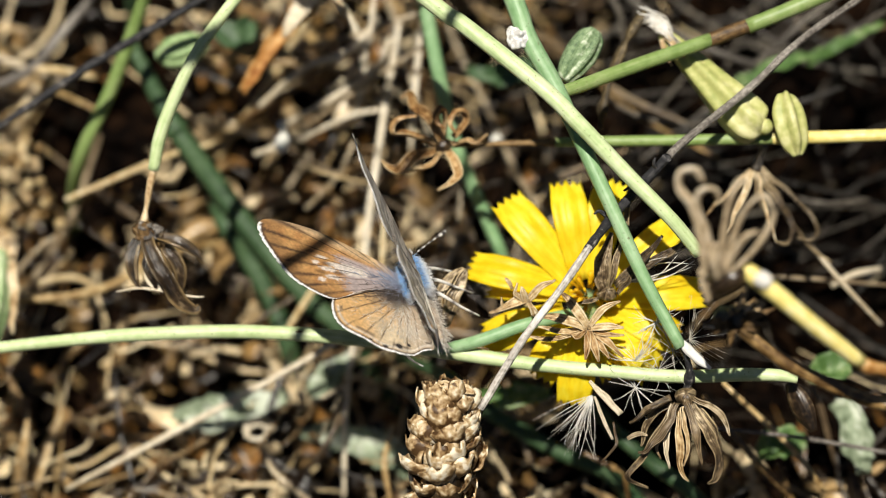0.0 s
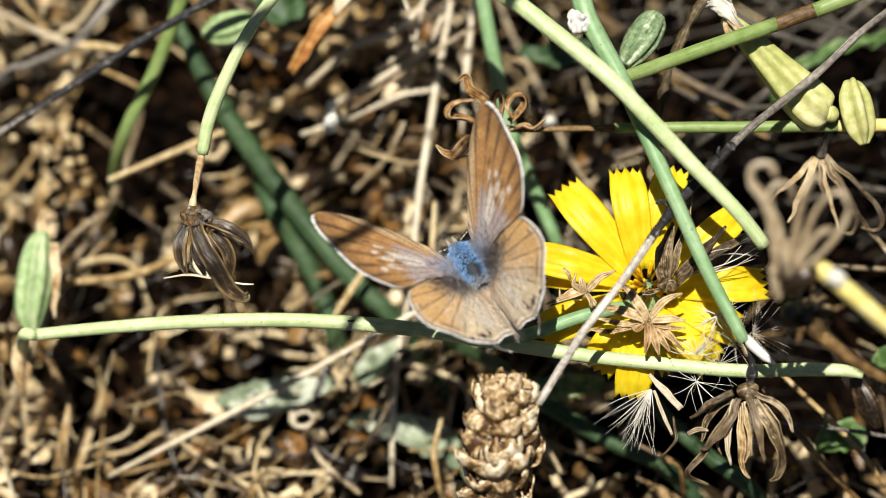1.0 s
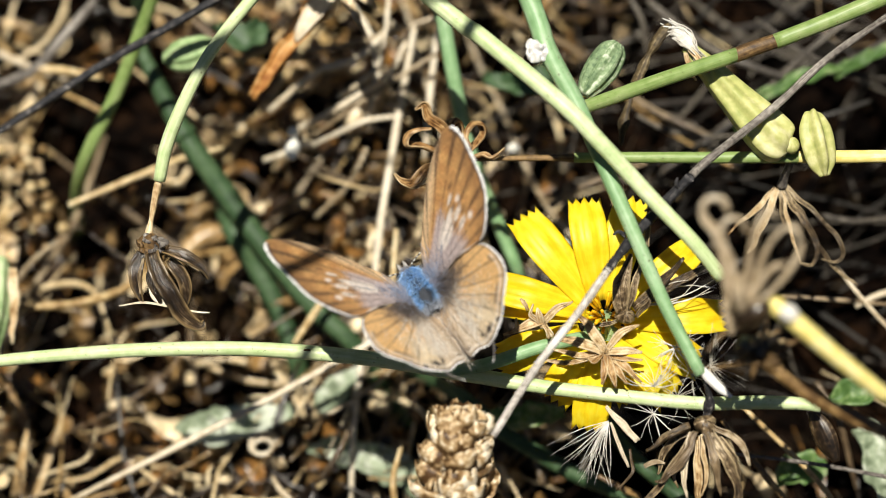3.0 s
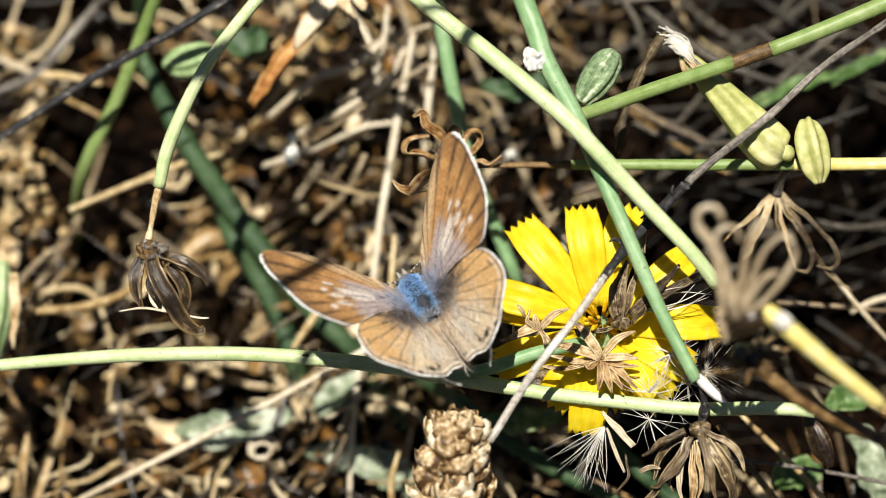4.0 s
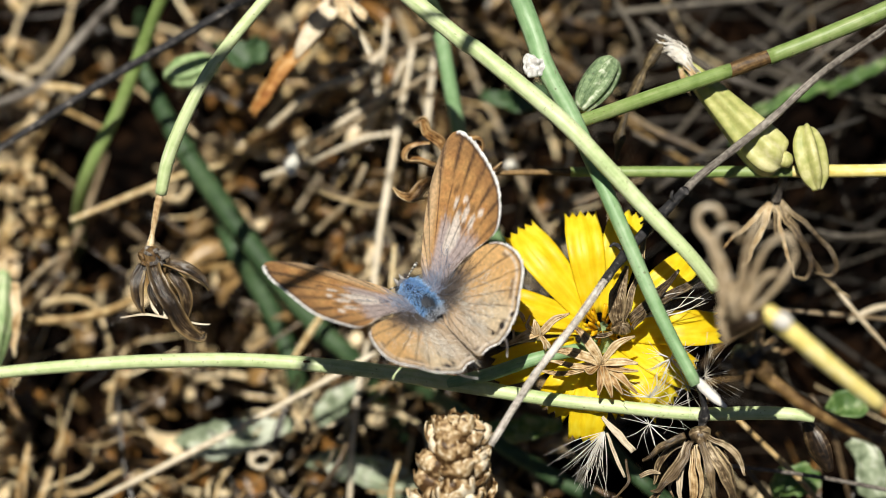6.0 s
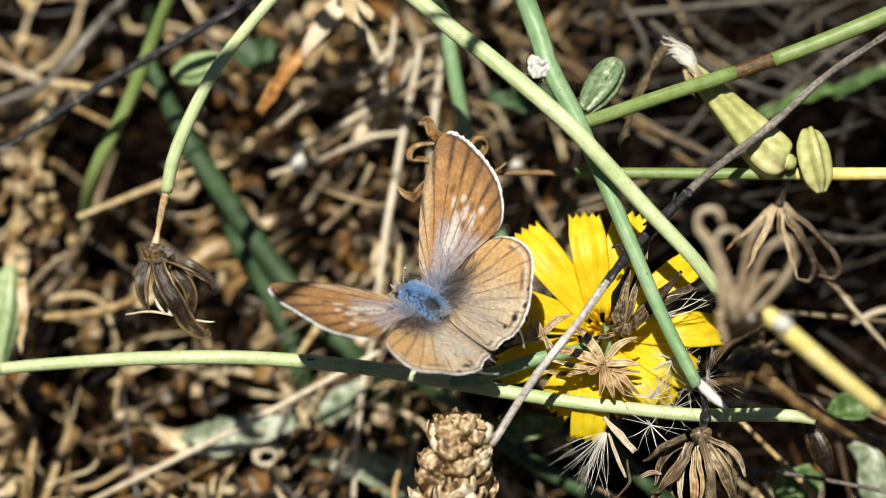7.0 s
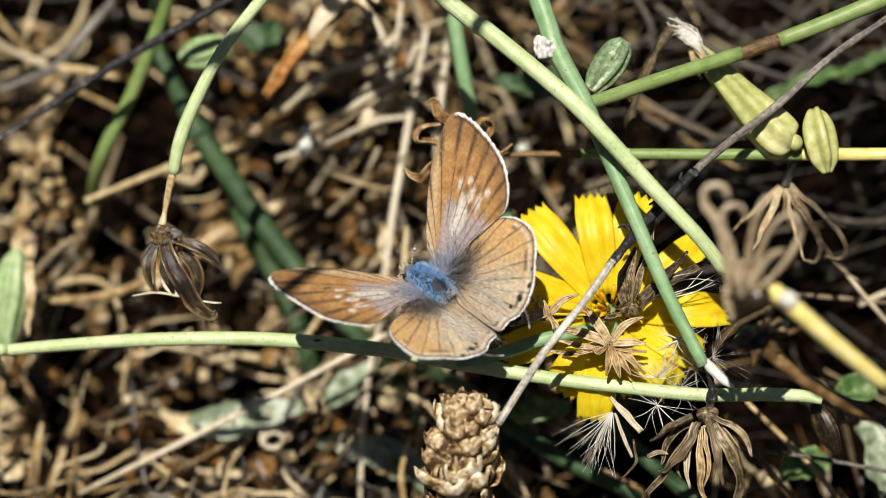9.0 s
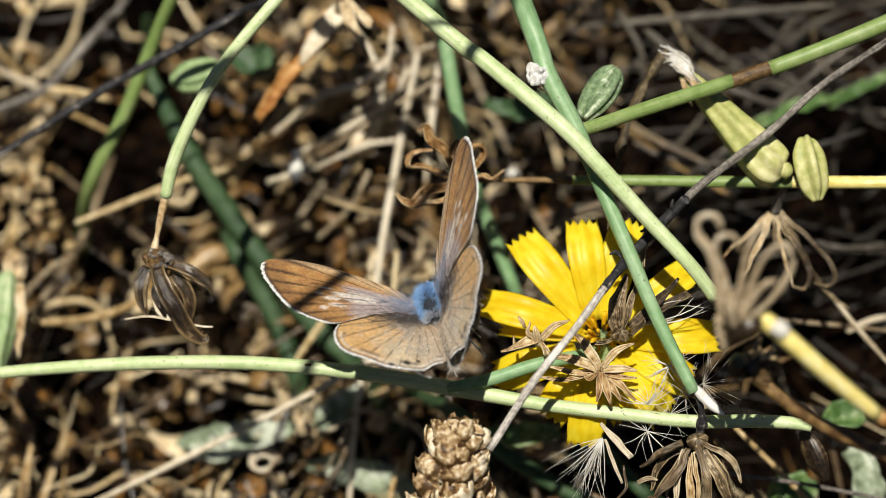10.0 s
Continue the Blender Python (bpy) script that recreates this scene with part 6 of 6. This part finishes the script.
        tint = mixc(tint, (0.50, 0.48, 0.48), smooth(-0.9, -1.5, core.y) * 0.8)
        tint = mixc(tint, (0.015, 0.02, 0.035), spot)
        if spot < 0.6 or rng.random() < 0.3:
            strand(fur, root * 0.001, (root + out * ln * (1 - 0.6 * spot)) * 0.001, 0.000017, tint)
    for i in range(900):
        y = -1.2 - 3.7 * rng.random() ** 1.4
        a = rng.uniform(-0.4, math.pi + 0.4)
        w = 0.46 * (1 + (y + 1.3) * 0.07)
        root = Vector((math.cos(a) * w, y, -0.6 + (y + 1.2) * 0.1 + math.sin(a) * w))
        out = Vector((math.cos(a) * 0.9, -0.9 + rng.gauss(0, 0.3), math.sin(a) * 0.7 + rng.gauss(0, 0.2))).normalized()
        strand(fur, root * 0.001, (root + out * rng.uniform(0.3, 0.9)) * 0.001, 0.000016, mixc((0.42, 0.36, 0.30), (0.76, 0.70, 0.62), rng.random()))
    for i in range(90):
        root = Vector((rng.gauss(0, 0.14), -4.7 + rng.gauss(0, 0.25), -0.95 + rng.gauss(0, 0.14)))
        tip = root + Vector((rng.gauss(0, 0.35), -1.0 * rng.uniform(0.6, 1.2), rng.gauss(0, 0.3)))
        strand(fur, root * 0.001, tip * 0.001, 0.000022, mixc((0.5, 0.44, 0.36), (0.8, 0.76, 0.7), rng.random()))
    part("fur", fur, FUR, fly, "blue and grey silky fur")
    wings = []
    for side in (-1, 1):
        for kind in ("hind", "fore"):
            s = wing(kind, side)
            w = part(kind + "wing", s, WING, fly, "brown wing with white fringe" if kind == "hind" else "brown forewing with pale violet patches")
            wings.append((w, side, kind))
            h = Shape()
            for i in range(1000 if kind == "hind" else 170):
                u, v = (abs(rng.gauss(0, 1.7)) + 0.1, -4.4 * rng.random() ** 1.2 - 0.2) if kind == "hind" else (abs(rng.gauss(0, 1.3)) + 0.2, rng.gauss(0.0, 0.45))
                if kind == "fore":
                    v += u * 0.12
                a = math.atan2(v, u) + rng.gauss(0, 0.3)
                root = Vector((u, v, 0.22 * math.sin(u * 0.28) + (0.14 if kind == "fore" else -0.02)))
                tip = root + Vector((math.cos(a), math.sin(a), rng.uniform(0.1, 0.6))) * rng.uniform(0.5, 1.4)
                if kind == "hind" and u < 1.4:
                    tip = root + (tip - root) * 1.5
                # hindwing hair next to the forewing is darkened for that shadow
                pale = smooth(-0.8, -1.9, v + 0.2 * u) if kind == "hind" else 0
                tint = mixc(mixc((0.04, 0.035, 0.035), (0.20, 0.17, 0.16), rng.random()), mixc((0.60, 0.52, 0.43), (0.92, 0.88, 0.80), rng.random()), pale) if kind == "hind" else mixc((0.13, 0.19, 0.32), (0.42, 0.45, 0.54), rng.random())
                root.x, tip.x = root.x * side, tip.x * side
                strand(h, root * 0.001, tip * 0.001, 0.000014, tint)
            part("wing_hair", h, FUR, w, "silky hair at the wing base")
            if kind == "hind":
                tail = tube([(side * 1.75, -6.3, -0.05), (side * 1.5, -7.0, 0.1), (side * 1.0, -7.7, 0.4)], [0.1, 0.07, 0.03], sides=6, steps=6, world=True)
                tail.tint = [mixc((0.06, 0.05, 0.045), (0.75, 0.73, 0.7), smooth(0.75, 0.95, k / len(tail.v))) for k in range(len(tail.v))]
                part("tail", tail, BODY, w, "thin dark tail with white tip")
    return fly, wings



build_ground()
build_litter()
build_stems()
build_heads()
build_flower()
build_floor_plants()
FLY = build_butterfly()


# ---- what moves ----
# seconds, place (m) and turn (degrees) of the body, lift of the left and right wings, forward sweep of the left and right forewings (degrees)
FLIGHT = [
    (0, 0.00070, 0.00136, 0.03025, -13.8, -35.3, 24.2, 70.5, 66.0, -7.2, 2.3),
    (0.3, 0.00034, 0.00151, 0.03027, -11.5, -24.9, 23.4, 65.4, 63.2, -8.4, -0.4),
    (0.6, 0.00093, 0.00112, 0.03073, -9.7, -18.7, 25.7, 58.1, 61.4, -0.2, -0.6),
    (0.9, 0.00075, 0.00130, 0.03096, -6.4, -10.0, 32.4, 54.3, 56.7, 0.5, -1.0),
    (1.1, 0.00065, 0.00112, 0.03102, -6.6, -10.5, 32.6, 48.3, 50.6, 2.0, -2.6),
    (1.2, 0.00047, 0.00156, 0.03097, -2.1, -11.5, 28.8, 69.5, 73.2, 2.7, 5.9),
    (1.3, 0.00110, 0.00138, 0.03084, -9.3, -14.8, 31.2, 62.5, 60.8, 1.2, 1.2),
    (1.5, 0.00066, 0.00170, 0.03094, -5.6, -11.6, 31.6, 54.5, 55.8, -2.2, -1.3),
    (2.5, 0.00043, 0.00149, 0.03125, -3.4, -8.3, 33.3, 50.7, 51.1, -0.0, -1.7),
    (4, 0.00050, 0.00145, 0.03116, -6.5, -8.7, 33.1, 48.0, 45.2, -1.0, -0.9),
    (5, 0.00061, 0.00156, 0.03122, -6.1, -9.2, 32.4, 45.1, 43.5, -0.9, -0.1),
    (6, 0.00062, 0.00165, 0.03124, -6.0, -2.7, 39.9, 43.0, 39.3, 1.6, 0.1),
    (7.5, 0.00061, 0.00134, 0.03127, -1.6, -1.7, 52.1, 41.0, 32.3, 5.6, -1.1),
    (8.5, 0.00066, 0.00151, 0.03101, -2.9, 0.7, 50.8, 39.5, 36.8, 6.9, -3.5),
    (9.5, 0.00068, 0.00137, 0.03111, -4.5, -11.2, 43.7, 37.7, 32.7, 5.5, -1.3),
    (9.7, 0.00070, 0.00159, 0.03110, -13.6, -13.2, 34.3, 38.0, 36.3, -0.1, -0.1),
    (9.8, 0.00099, 0.00188, 0.03137, -14.0, -21.2, 26.7, 36.1, 37.7, 1.9, 1.1),
    (10, 0.00101, 0.00174, 0.03126, -23.0, -19.9, 24.5, 41.8, 42.5, -4.3, 0.2),
]


def motions():
    fly, wings = FLY
    walk(fly, [(r[0], pose(*r[1:7])) for r in FLIGHT])
    for w, side, kind in wings:
        rows = []
        for r in FLIGHT:
            lift, sweep = (r[8], r[10]) if side > 0 else (r[7], r[9])
            fore = kind == "fore"
            rows.append((r[0], pose(side * 0.0007, 0, 0.0003, 0, -side * (lift - (0 if fore else 0.8)), 0) @ pose(0, 0, 0, 0, 0, side * sweep if fore else 0)))
        walk(w, rows)



motions()
